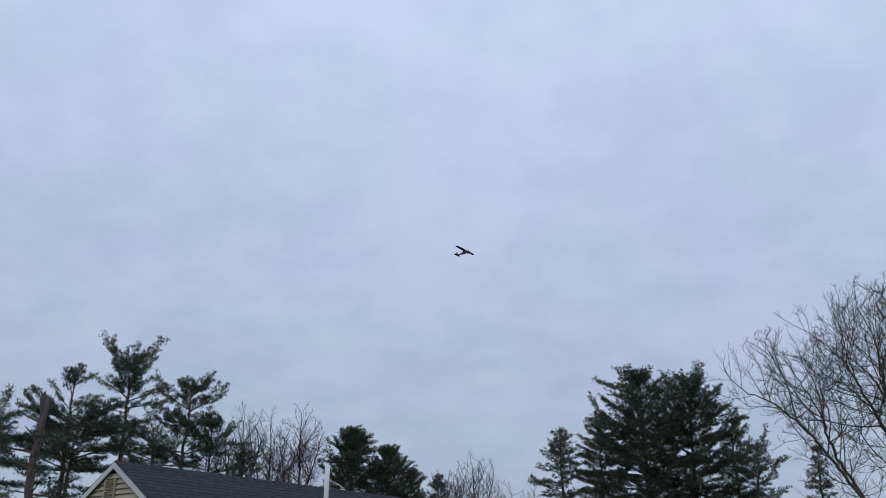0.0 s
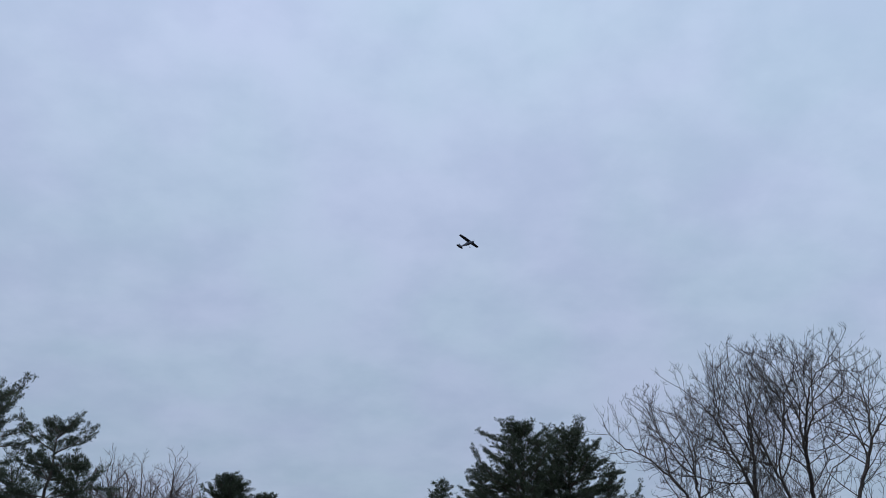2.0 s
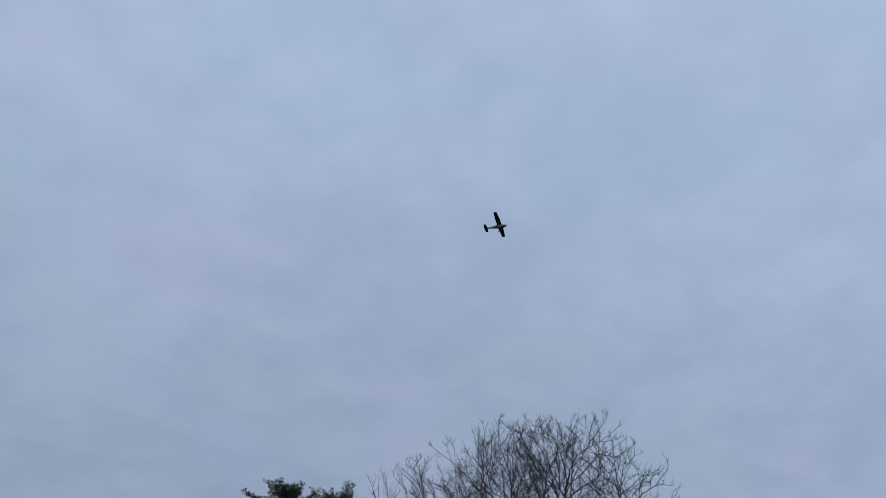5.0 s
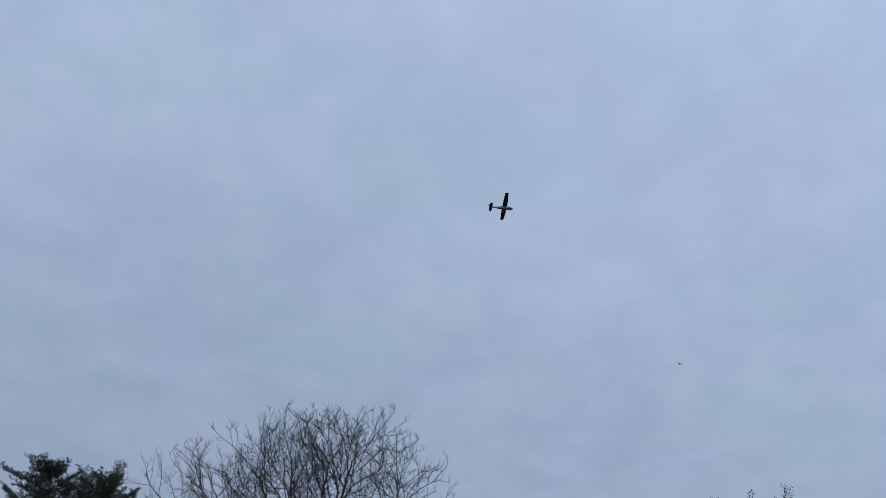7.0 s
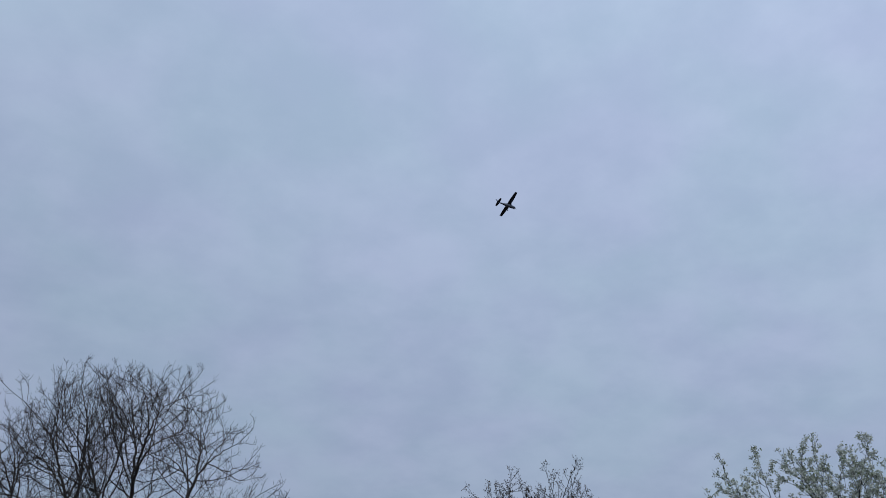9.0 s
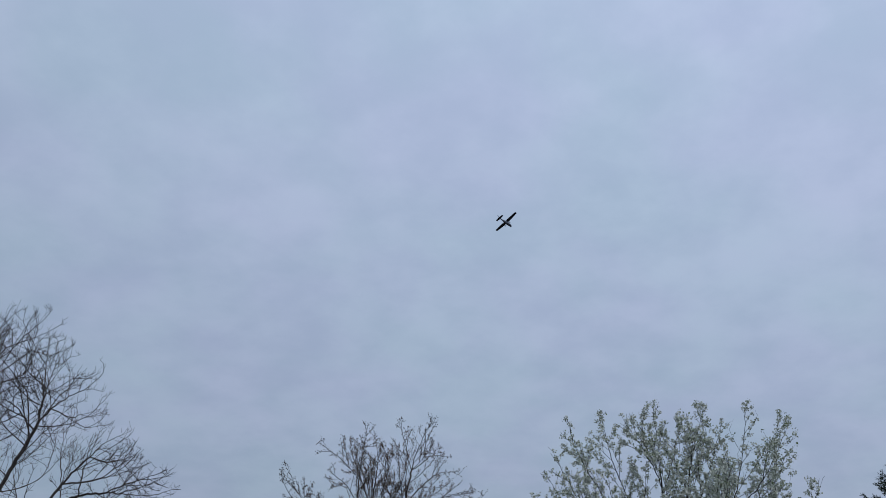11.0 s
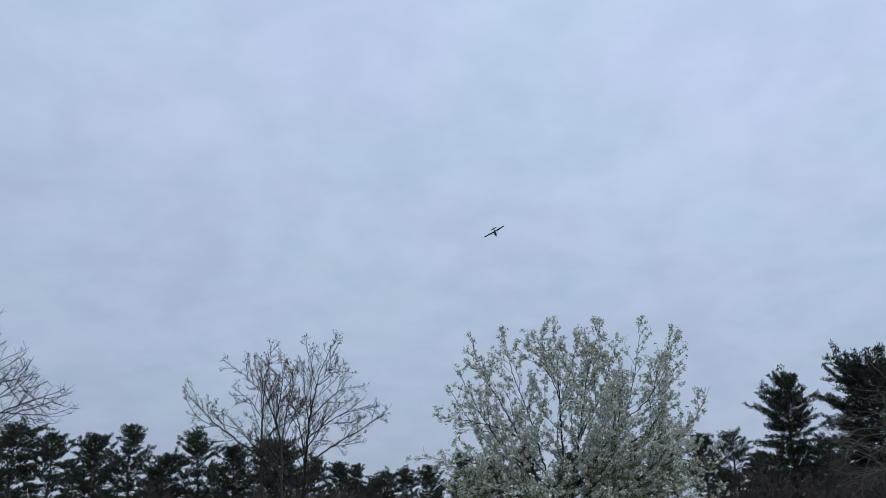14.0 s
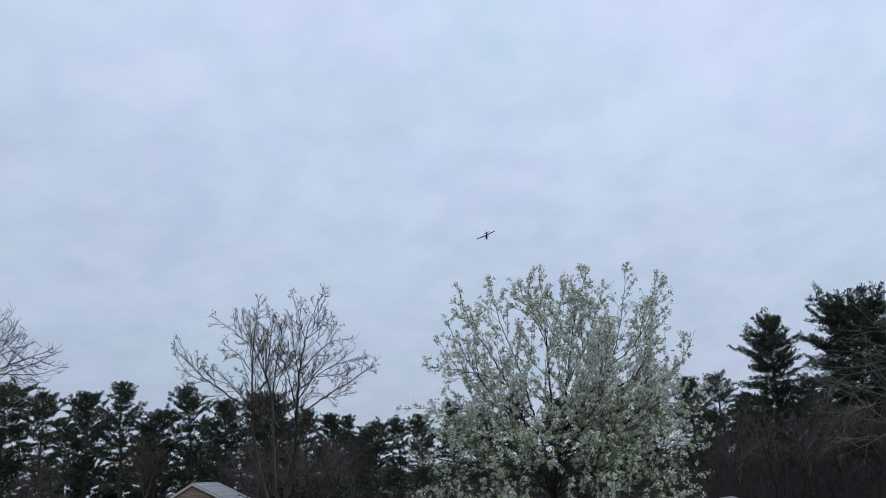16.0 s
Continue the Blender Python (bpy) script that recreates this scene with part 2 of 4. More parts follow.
# ---------------------------------------------------------------- ground
def ground_z(x, y):
    """The lawn falls away gently beyond the flowering tree."""
    s = x * 0.906 + y * 0.423
    k = min(max((s - 6.0) / 54.0, 0.0), 1.0)
    return -3.3 * k * k * (3 - 2 * k)


def plan(az, d):
    """Plan place at a bearing (clockwise from y) and distance."""
    return d * math.sin(radians(az)), d * math.cos(radians(az))


def make_ground():
    rad = [0.0, 3, 6, 9, 12, 16, 20, 25, 30, 36, 42, 50, 60, 72, 86, 105, 130, 170, 230, 320, 480, 800, 1500, 3000]
    k = 72
    verts, faces, sizes = [(0, 0, ground_z(0, 0))], [], []
    for r in rad[1:]:
        for j in range(k):
            x, y = r * math.cos(2 * math.pi * j / k), r * math.sin(2 * math.pi * j / k)
            verts.append((x, y, ground_z(x, y) + 0.05 * noise.noise((x * 0.1, y * 0.1, 0))))
    for j in range(k):
        faces += [0, 1 + j, 1 + (j + 1) % k]
        sizes.append(3)
    for i in range(len(rad) - 2):
        for j in range(k):
            a, b = 1 + i * k + j, 1 + i * k + (j + 1) % k
            faces += [a, a + k, b + k, b]
            sizes.append(4)
    ob = new("ground", mesh_of("ground", verts, faces, sizes, M_GRASS, True))
    tagged(ob, "spring lawn falling gently away under the trees", "lawn", kind="structure")


def woodland_floor():
    """Beyond the lawn the grass colour gives way to a darker brown."""
    n, l = M_GRASS.node_tree.nodes, M_GRASS.node_tree.links
    bs = n["Principled BSDF"]
    grass = bs.inputs["Base Color"].links[0].from_socket
    tc, ln, mr, nz, mx, ad = n.new("ShaderNodeTexCoord"), n.new("ShaderNodeVectorMath"), n.new("ShaderNodeMapRange"), n.new("ShaderNodeTexNoise"), n.new("ShaderNodeMix"), n.new("ShaderNodeMath")
    ln.operation = "LENGTH"
    l.new(tc.outputs["Object"], ln.inputs[0])
    nz.inputs["Scale"].default_value = 0.12
    l.new(tc.outputs["Object"], nz.inputs["Vector"])
    ad.operation, ad.inputs[1].default_value = "MULTIPLY_ADD", 24.0
    l.new(nz.outputs[0], ad.inputs[0])
    l.new(ln.outputs["Value"], ad.inputs[2])
    mr.inputs["From Min"].default_value, mr.inputs["From Max"].default_value = 58, 74
    l.new(ad.outputs[0], mr.inputs["Value"])
    mx.data_type = "RGBA"
    l.new(mr.outputs[0], mx.inputs[0])
    l.new(grass, mx.inputs[6])
    mx.inputs[7].default_value = (0.05, 0.037, 0.026, 1)
    l.new(mx.outputs[2], bs.inputs["Base Color"])


make_ground()
woodland_floor()


# ---------------------------------------------------------------- broadleaf trees
def inside(lobes, x, y, z):
    for cx, cy, cz, rx, ry, rz in lobes:
        if ((x - cx) / rx) ** 2 + ((y - cy) / ry) ** 2 + ((z - cz) / rz) ** 2 < 1:
            return True
    return False


def rounded(limb):
    """The limb as a smooth curve through its points."""
    if len(limb) < 3:
        return limb
    out = [limb[0]]
    for i in range(len(limb) - 1):
        a, b, c, d = limb[max(i - 1, 0)], limb[i], limb[i + 1], limb[min(i + 2, len(limb) - 1)]
        for f in (1 / 3, 2 / 3, 1.0):
            out.append(tuple(0.5 * (2 * b[k] + (c[k] - a[k]) * f + (2 * a[k] - 5 * b[k] + 4 * c[k] - d[k]) * f ** 2 + (3 * b[k] - a[k] - 3 * c[k] + d[k]) * f ** 3) for k in range(3)))
    return out


def fork(rnd, limbs, lobes, step, gaps, ratio, angle, lift, wander, least, first, longest):
    """Limbs (polylines, each leaving an earlier one) throw side shoots, and these throw shoots in turn, all bending upwards,
    until they are shorter than least or leave the crown's lobes. gaps: metres between the shoots of each order."""
    P, parent, jobs = [], [], []
    trunk = limbs[0]
    for limb in limbs:
        main = limb is trunk
        limb = rounded(limb)
        if P:
            last = min(range(len(P)), key=lambda i: sum((P[i][k] - limb[0][k]) ** 2 for k in range(3)))
        else:
            P.append(tuple(limb[0])), parent.append(-1)
            last = 0
        start, total = P[last], 0.0
        run = [sum((limb[i + 1][k] - limb[i][k]) ** 2 for k in range(3)) ** 0.5 for i in range(len(limb) - 1)]
        whole, away, nxt = sum(run), 0.0, min(first, 0.3 * sum(run))
        bow = [rnd.gauss(0, 1) for _ in range(3)]
        for seg, q in zip(run, limb[1:]):
            n = max(1, round(seg / step))
            d = [(q[k] - start[k]) / n for k in range(3)]
            for i in range(1, n + 1):
                P.append(tuple(start[k] + d[k] * i + rnd.gauss(0, 0.09) * step + 0.10 * step * bow[k] * math.sin(math.pi * i / n) for k in range(3)))
                parent.append(last)
                last = len(P) - 1
                away += seg / n
                if away > nxt and not main:
                    m = math.sqrt(sum(v * v for v in d)) or 1
                    jobs.append((last, [v / m for v in d], min(longest, (whole - away) * ratio + 0.3 * longest) * rnd.uniform(0.7, 1.25), 1, rnd.choice((-1, 1))))
                    nxt += gaps[0] * rnd.uniform(0.6, 1.4)
            start = q
        m = math.sqrt(sum(v * v for v in d)) or 1
        if not main:
            for s in (-0.25, 0.6):
                jobs.append((last, [v / m for v in d], 0.45 * longest * rnd.uniform(0.8, 1.2), 1, s))
    while jobs:
        node, d, length, level, side = jobs.pop()
        # leave the parent shoot at an angle, about a random axis
        u = [rnd.gauss(0, 1) for _ in range(3)]
        dot = sum(u[k] * d[k] for k in range(3))
        u = [u[k] - dot * d[k] for k in range(3)]
        m = math.sqrt(sum(v * v for v in u)) or 1
        a = radians(angle * rnd.uniform(0.6, 1.35)) * abs(side)
        d = [d[k] * math.cos(a) + u[k] / m * math.sin(a) for k in range(3)]
        x, y, z = P[node]
        st = min(step, length / 2.0)
        done, nxt, last = 0.0, gaps[min(level, len(gaps) - 1)] * rnd.uniform(0.5, 1.2), node
        while done < length:
            d = [d[0] + rnd.gauss(0, wander), d[1] + rnd.gauss(0, wander), d[2] + rnd.gauss(0, wander) + lift * st / 0.2]
            m = math.sqrt(sum(v * v for v in d))
            d = [v / m for v in d]
            x, y, z = x + d[0] * st, y + d[1] * st, z + d[2] * st
            if not inside(lobes, x, y, z):
                break
            P.append((x, y, z)), parent.append(last)
            last = len(P) - 1
            done += st
            if done > nxt and length * ratio > least:
                jobs.append((last, d, max(length - done * 0.6, 0.2) * ratio * rnd.uniform(0.7, 1.3), level + 1, 1))
                nxt += gaps[min(level, len(gaps) - 1)] * rnd.uniform(0.6, 1.4)
        if length * 0.6 > least and last != node:
            for s in (-0.55, 0.55):
                jobs.append((last, d, length * 0.55 * rnd.uniform(0.8, 1.2), level + 1, s))
    return np.array(P), np.array(parent)


def spurs(rnd, P, parent, r, limit, chance, length, rise):
    """Short twigs that stand up from the thin shoots."""
    Q, par = [tuple(p) for p in P], parent.tolist()
    for i in range(1, len(P)):
        if r[i] < limit and rnd.random() < chance:
            d = [rnd.gauss(0, 1), rnd.gauss(0, 1), rnd.gauss(0, 0.6)]
            m = math.sqrt(sum(v * v for v in d))
            d = [v / m for v in d]
            x, y, z = P[i]
            last = i
            ln = length * rnd.uniform(0.6, 1.4) / 2
            for _ in range(2):
                d[2] += rise
                m = math.sqrt(sum(v * v for v in d))
                x, y, z = x + d[0] / m * ln, y + d[1] / m * ln, z + d[2] / m * ln
                Q.append((x, y, z)), par.append(last)
                last = len(Q) - 1
    return np.array(Q), np.array(par)


def thickness(P, parent, tip, power):
    r = np.zeros(len(P))
    for i in range(len(P) - 1, -1, -1):
        r[i] = max(r[i], tip ** power)
        if parent[i] >= 0:
            r[parent[i]] += r[i]
    return r ** (1 / power)


def skin(P, parent, r, split):
    """Continuous tubes along the thickest way up: the stout ones and the thin ones."""
    best = {}
    for i in range(len(P)):
        p = parent[i]
        if p >= 0 and (p not in best or r[i] > r[best[p]]):
            best[p] = i
    stout, thin = Tubes(), Tubes()
    for i in range(len(P)):
        p = parent[i]
        if p >= 0 and best[p] == i and parent[p] >= 0:
            continue
        if p < 0 and i != 0:
            continue
        chain = [] if p < 0 else [p]
        j = i
        while j is not None:
            chain.append(j)
            j = best.get(j)
        if len(chain) < 2:
            continue
        rr = r[chain].copy()
        if p >= 0:
            rr[0] = min(rr[0], rr[1] * 1.15)
        cut = next((k for k in range(len(chain)) if rr[k] < split), len(chain))
        if cut >= 2:
            m = min(cut + 1, len(chain))
            stout.add(P[chain[:m]], rr[:m], 7 if rr[0] > 0.09 else 5)
        if cut < len(chain):
            m = max(cut - 0, 1) - 1 if cut else 0
            if len(chain) - m >= 2:
                thin.add(P[chain[m:]], rr[m:], 3)
    return stout, thin


def broadleaf(name, at_xy, limbs, lobes, seed, tip, power, label, barks, step=0.2, gaps=(0.42, 0.36, 0.26, 0.2), ratio=0.55, angle=40, lift=0.07, wander=0.07, least=0.2, first=1.2, longest=2.6, leaves=None, split=0.02, spur=None):
    rnd = random.Random(seed)
    x, y = at_xy
    root = new(name)
    root.matrix_basis = pose(x, y, ground_z(x, y) - 0.05)
    P, parent = fork(rnd, limbs, lobes, step, gaps, ratio, angle, lift, wander, least, first, longest)
    r = thickness(P, parent, tip, power)
    if spur:
        P, parent = spurs(rnd, P, parent, r, *spur)
        r = np.concatenate([r, np.full(len(P) - len(r), tip * 0.85)])
    stout, thin = skin(P, parent, r, split)
    child("trunk", stout.mesh("trunk", barks[0]), root)
    child("crown", thin.mesh("crown", barks[1]), root)
    if leaves:
        leaves(np.random.default_rng(seed), root, P, parent, r)
    return tagged(root, label, "tree")


# ---------------------------------------------------------------- pines
def pine(name, at_xy, height, radius, bare, seed, label, needles=None, whorl=0.62, arms=6, tuft=12, blade=(0.12, 0.04), rise=0.12, shape=1.5, lean=(0, 0), gaps=0.15, sub=0.24, top=0.1, trunk_r=None, snag=0.0, fine_wood=True, sweep=0.75, ragged=0.0, plate=1.0):
    """An eastern white pine: a mast, whorls of level arms that turn up at their ends, flat fans of needle brushes.
    snag: metres of bare broken mast at the top; sweep: how steeply the topmost arms rise; ragged: how far arm lengths differ; plate: breadth of the fans."""
    rng = np.random.default_rng(seed)
    x, y = at_xy
    root = new(name)
    root.matrix_basis = pose(x, y, ground_z(x, y) - 0.05)
    wood = Tubes()
    tr = trunk_r or 0.011 * height + 0.05
    zs = np.linspace(0, height, 16)
    sway = np.cumsum(rng.normal(size=(16, 2)) * (0.09 if snag else 0.05), 0) + np.outer(zs / height, lean)
    mast = np.column_stack([sway, zs])
    wood.add(mast, tr * (1 - zs / height * (0.5 if snag else 1.0)) ** 0.8 + 0.012, 8)
    centres, axes = [], []
    crown_top = height - snag
    z, turn = bare * height, 0.0
    while z < crown_top - 0.08:
        u = (z - bare * height) / (crown_top - bare * height)
        reach = radius * ((1 - u ** shape) ** 0.85 * (1 - top) + top) * rng.uniform(0.85, 1.1)
        turn += rng.uniform(0.5, 1.5)
        k = int(rng.integers(max(2, arms - 1), arms + 2))
        p0 = np.array([np.interp(z, zs, mast[:, 0]), np.interp(z, zs, mast[:, 1]), z])
        for i in range(k):
            if rng.uniform() < gaps * (1 - u * 0.7):
                continue
            a = turn + 2 * math.pi * i / k + rng.normal() * 0.3
            ln = max(0.3, reach * rng.uniform(0.62 - ragged, 1.15 + ragged * 0.5))
            up = rise * rng.uniform(-0.3, 1.8) + sweep * u ** 2.2
            n = 7
            p = p0 + np.array([0, 0, rng.uniform(-0.18, 0.18)])
            pts, d = [p], np.array([math.cos(a), math.sin(a), up])
            bend = rng.normal(size=3) * 0.09
            for j in range(n):
                d = d / np.linalg.norm(d)
                d = d + bend * 0.5 + np.array([0, 0, 0.10 * (j - 2.4) / n * 2.0])
                p = p + d / np.linalg.norm(d) * ln / n
                pts.append(p)
            pts = np.array(pts)
            if fine_wood:
                wood.add(pts, np.linspace(0.012 + 0.011 * ln, 0.007, n + 1), 4)
            else:
                wood.add(pts[[0, 3, 7]], [0.012 + 0.011 * ln, 0.015, 0.007], 3)
            first = (0.25 if ln > 1.2 else 0.05) * ln
            length = first
            while length < ln:
                f = min(length / ln * n, n - 1e-3)
                q = pts[int(f)] + (pts[int(f) + 1] - pts[int(f)]) * (f - int(f))
                fw = pts[int(f) + 1] - pts[int(f)]
                fw = fw / np.linalg.norm(fw)
                for sgn in (-1, 1):
                    if rng.uniform() < 0.12:
                        continue
                    sd = np.cross(fw, [0, 0, 1.0]) * sgn
                    sl = plate * min(1.25, 0.34 * ln + 0.22) * rng.uniform(0.45, 1.1) * (1.1 - 0.6 * length / ln)
                    dd = 0.8 * fw + 0.75 * sd + np.array([0, 0, rng.uniform(-0.06, 0.22)])
                    dd = dd / np.linalg.norm(dd)
                    if fine_wood:
                        wood.add([q, q + dd * sl], [0.008, 0.005], 3)
                    m = max(1, int(sl / 0.16))
                    for s in range(m):
                        centres.append(q + dd * sl * (0.25 + 0.75 * (s + 1) / m) + rng.normal(size=3) * (0.03 + 0.12 * (plate - 1)))
                        axes.append(dd * 0.7 + np.array([0, 0, 0.4]))
                length += sub * rng.uniform(0.6, 1.4)
            centres.append(pts[-1])
            axes.append(d / np.linalg.norm(d))
        z += whorl * rng.uniform(0.7, 1.3) * (1.0 - 0.5 * u)
    if snag:
        # splintered end and dead stubs
        e = mast[-1]
        wood.add([e - [0, 0, 0.05], e + [0.03, 0.0, 0.14], e + [0.05, 0.02, 0.28]], [tr * 0.6, tr * 0.34, 0.01], 6)
        wood.add([e + [-0.06, 0.02, -0.1], e + [-0.09, 0.02, 0.16]], [tr * 0.2, 0.01], 5)
        for k in range(9):
            z = height * rng.uniform(0.35, 0.95)
            a = rng.uniform(0, 2 * math.pi)
            q = np.array([np.interp(z, zs, mast[:, 0]), np.interp(z, zs, mast[:, 1]), z])
            ln = rng.uniform(0.5, 1.5)
            d = np.array([math.cos(a), math.sin(a), rng.uniform(-0.1, 0.5)])
            wood.add([q, q + d * ln * 0.55, q + d * ln + [0, 0, 0.12]], [0.05, 0.035, 0.012], 5)
    else:
        centres.append(mast[-1])
        axes.append(np.array([0, 0, 1.0]))
    v, f, s = blades(rng, np.array(centres), np.array(axes), tuft, blade[0], blade[1], 0.5)
    child("trunk", wood.mesh("trunk", M_SNAG_BARK if snag else M_PINE_BARK), root)
    child("crown", mesh_of("crown", v, f, s, needles or M_NEEDLES), root)
    return tagged(root, label, "pine tree")


# ---------------------------------------------------------------- the light aircraft
def make_aircraft():
    root = new("light_aircraft")
    tagged(root, "high-wing single-engine light aircraft, grey body and dark wings, banking in flight", "aircraft")

    def oval(y, zc, w, h, k=14):
        return [(w / 2 * math.copysign(abs(math.cos(a)) ** 0.8, math.cos(a)), y, zc + h / 2 * math.copysign(abs(math.sin(a)) ** 0.8, math.sin(a))) for a in (2 * math.pi * i / k for i in range(k))]

    body = [oval(2.62, -0.62, 0.30, 0.30), oval(2.5, -0.62, 0.72, 0.66), oval(2.1, -0.6, 0.95, 0.86), oval(1.35, -0.55, 1.06, 1.0), oval(0.75, -0.38, 1.1, 1.36),
            oval(0.1, -0.3, 1.12, 1.5), oval(-0.9, -0.32, 1.06, 1.42), oval(-1.7, -0.36, 0.86, 1.1), oval(-3.0, -0.3, 0.52, 0.66), oval(-4.4, -0.22, 0.28, 0.42), oval(-5.2, -0.18, 0.12, 0.24)]
    child("fuselage", loft(body, "fuselage", M_SILVER), root, "pale grey fuselage")

    def foil(x, y, z, chord, thick):
        prof = ((0.5, 0), (0.42, 0.45), (0.2, 0.62), (-0.15, 0.45), (-0.5, 0.03), (-0.5, -0.03), (-0.1, -0.28), (0.3, -0.38), (0.44, -0.25))
        return [(x, y + chord * a, z + thick * b) for a, b in prof]

    wing = []
    for x, c in ((-5.5, 0.85), (-5.42, 1.12), (-2.6, 1.62), (0, 1.64), (2.6, 1.62), (5.42, 1.12), (5.5, 0.85)):
        wing.append(foil(x, 0.12 - (1.62 - c) * 0.1, 0.42 + 0.03 * abs(x), c, 0.2))
    child("wing", loft(wing, "wing", M_NAVY), root, "dark navy wing")
    tail = [foil(x, -4.75, -0.1, c, 0.09) for x, c in ((-1.72, 0.62), (-1.6, 0.8), (0, 1.3), (1.6, 0.8), (1.72, 0.62))]
    child("tailplane", loft(tail, "tailplane", M_NAVY), root, "dark tailplane")
    fin = [[(b * 0.4, y0 + c * a, z) for a, b in ((0.5, 0), (0.2, 0.14), (-0.3, 0.1), (-0.5, 0), (-0.3, -0.1), (0.2, -0.14))] for z, y0, c in ((-0.1, -4.55, 1.7), (0.35, -4.75, 1.15), (1.35, -5.1, 0.75), (1.42, -5.12, 0.6))]
    child("fin", loft(fin, "fin", M_SILVER), root, "pale grey fin")
    for s in (-1, 1):
        t = Tubes()
        t.add([(s * 0.5, 0.3, -0.75), (s * 1.4, 0.28, -0.2), (s * 2.55, 0.25, 0.42)], [0.05, 0.055, 0.05], 6)
        child("wing_strut", t.mesh("wing_strut", M_SILVER), root)
        t = Tubes()
        t.add([(s * 0.35, -0.35, -0.95), (s * 0.8, -0.38, -1.2), (s * 1.22, -0.4, -1.52)], [0.06, 0.05, 0.045], 6)
        child("gear_leg", t.mesh("gear_leg", M_SILVER), root)
        wheel(root, s * 1.3, -0.4, -1.62)
        bm = bmesh.new()
        box(bm, s * 0.545 - 0.012, s * 0.545 + 0.012, -0.75, 0.75, -0.08, 0.25, 0.01)
        part("side_window", bm, M_GLASS_DARK, root)
    t = Tubes()
    t.add([(0, 1.75, -0.95), (0, 1.72, -1.3), (0, 1.7, -1.6)], [0.05, 0.045, 0.04], 6)
    child("nose_leg", t.mesh("nose_leg", M_SILVER), root)
    wheel(root, 0, 1.7, -1.64)
    bm = bmesh.new()
    for v in ((-0.45, 1.12, -0.1), (0.45, 1.12, -0.1), (0.42, 0.75, 0.3), (-0.42, 0.75, 0.3), (-0.45, 1.0, -0.16), (0.45, 1.0, -0.16), (0.42, 0.65, 0.26), (-0.42, 0.65, 0.26)):
        bm.verts.new(v)
    bm.verts.ensure_lookup_table()
    for f in ((0, 1, 2, 3), (7, 6, 5, 4), (0, 4, 5, 1), (1, 5, 6, 2), (2, 6, 7, 3), (3, 7, 4, 0)):
        bm.faces.new([bm.verts[i] for i in f])
    part("windscreen", bm, M_GLASS_DARK, root)
    prop = [[(0.06 * math.cos(a) * w, 2.7 + 0.03 * math.sin(a), -0.62 + z) for a in (2 * math.pi * i / 8 for i in range(8))] for z, w in ((-0.95, 0.5), (-0.6, 1.1), (0, 0.7), (0.6, 1.1), (0.95, 0.5))]
    child("propeller", loft(prop, "propeller", M_NAVY), root)
    spin = [oval(2.6, -0.62, 0.32, 0.32, 10), oval(2.75, -0.62, 0.26, 0.26, 10), oval(2.88, -0.62, 0.08, 0.08, 10)]
    child("spinner", loft(spin, "spinner", M_SILVER), root)
    return root


def wheel(root, x, y, z):
    rings = []
    for i in range(6):
        a = 2 * math.pi * i / 6
        rings.append([(x + 0.07 * math.cos(a), y + (0.15 + 0.07 * math.sin(a)) * math.cos(b), z + (0.15 + 0.07 * math.sin(a)) * math.sin(b)) for b in (2 * math.pi * j / 12 for j in range(12))])
    rings.append(rings[0])
    w = child("wheel", loft(rings, "wheel", M_RUBBER, cap=False), root)
    hub = Tubes()
    hub.add([(x - 0.05, y, z), (x, y, z), (x + 0.05, y, z)], [0.06, 0.1, 0.06], 8)
    child("hub", hub.mesh("hub", M_SILVER), w, "pale wheel hub")


aircraft = make_aircraft()


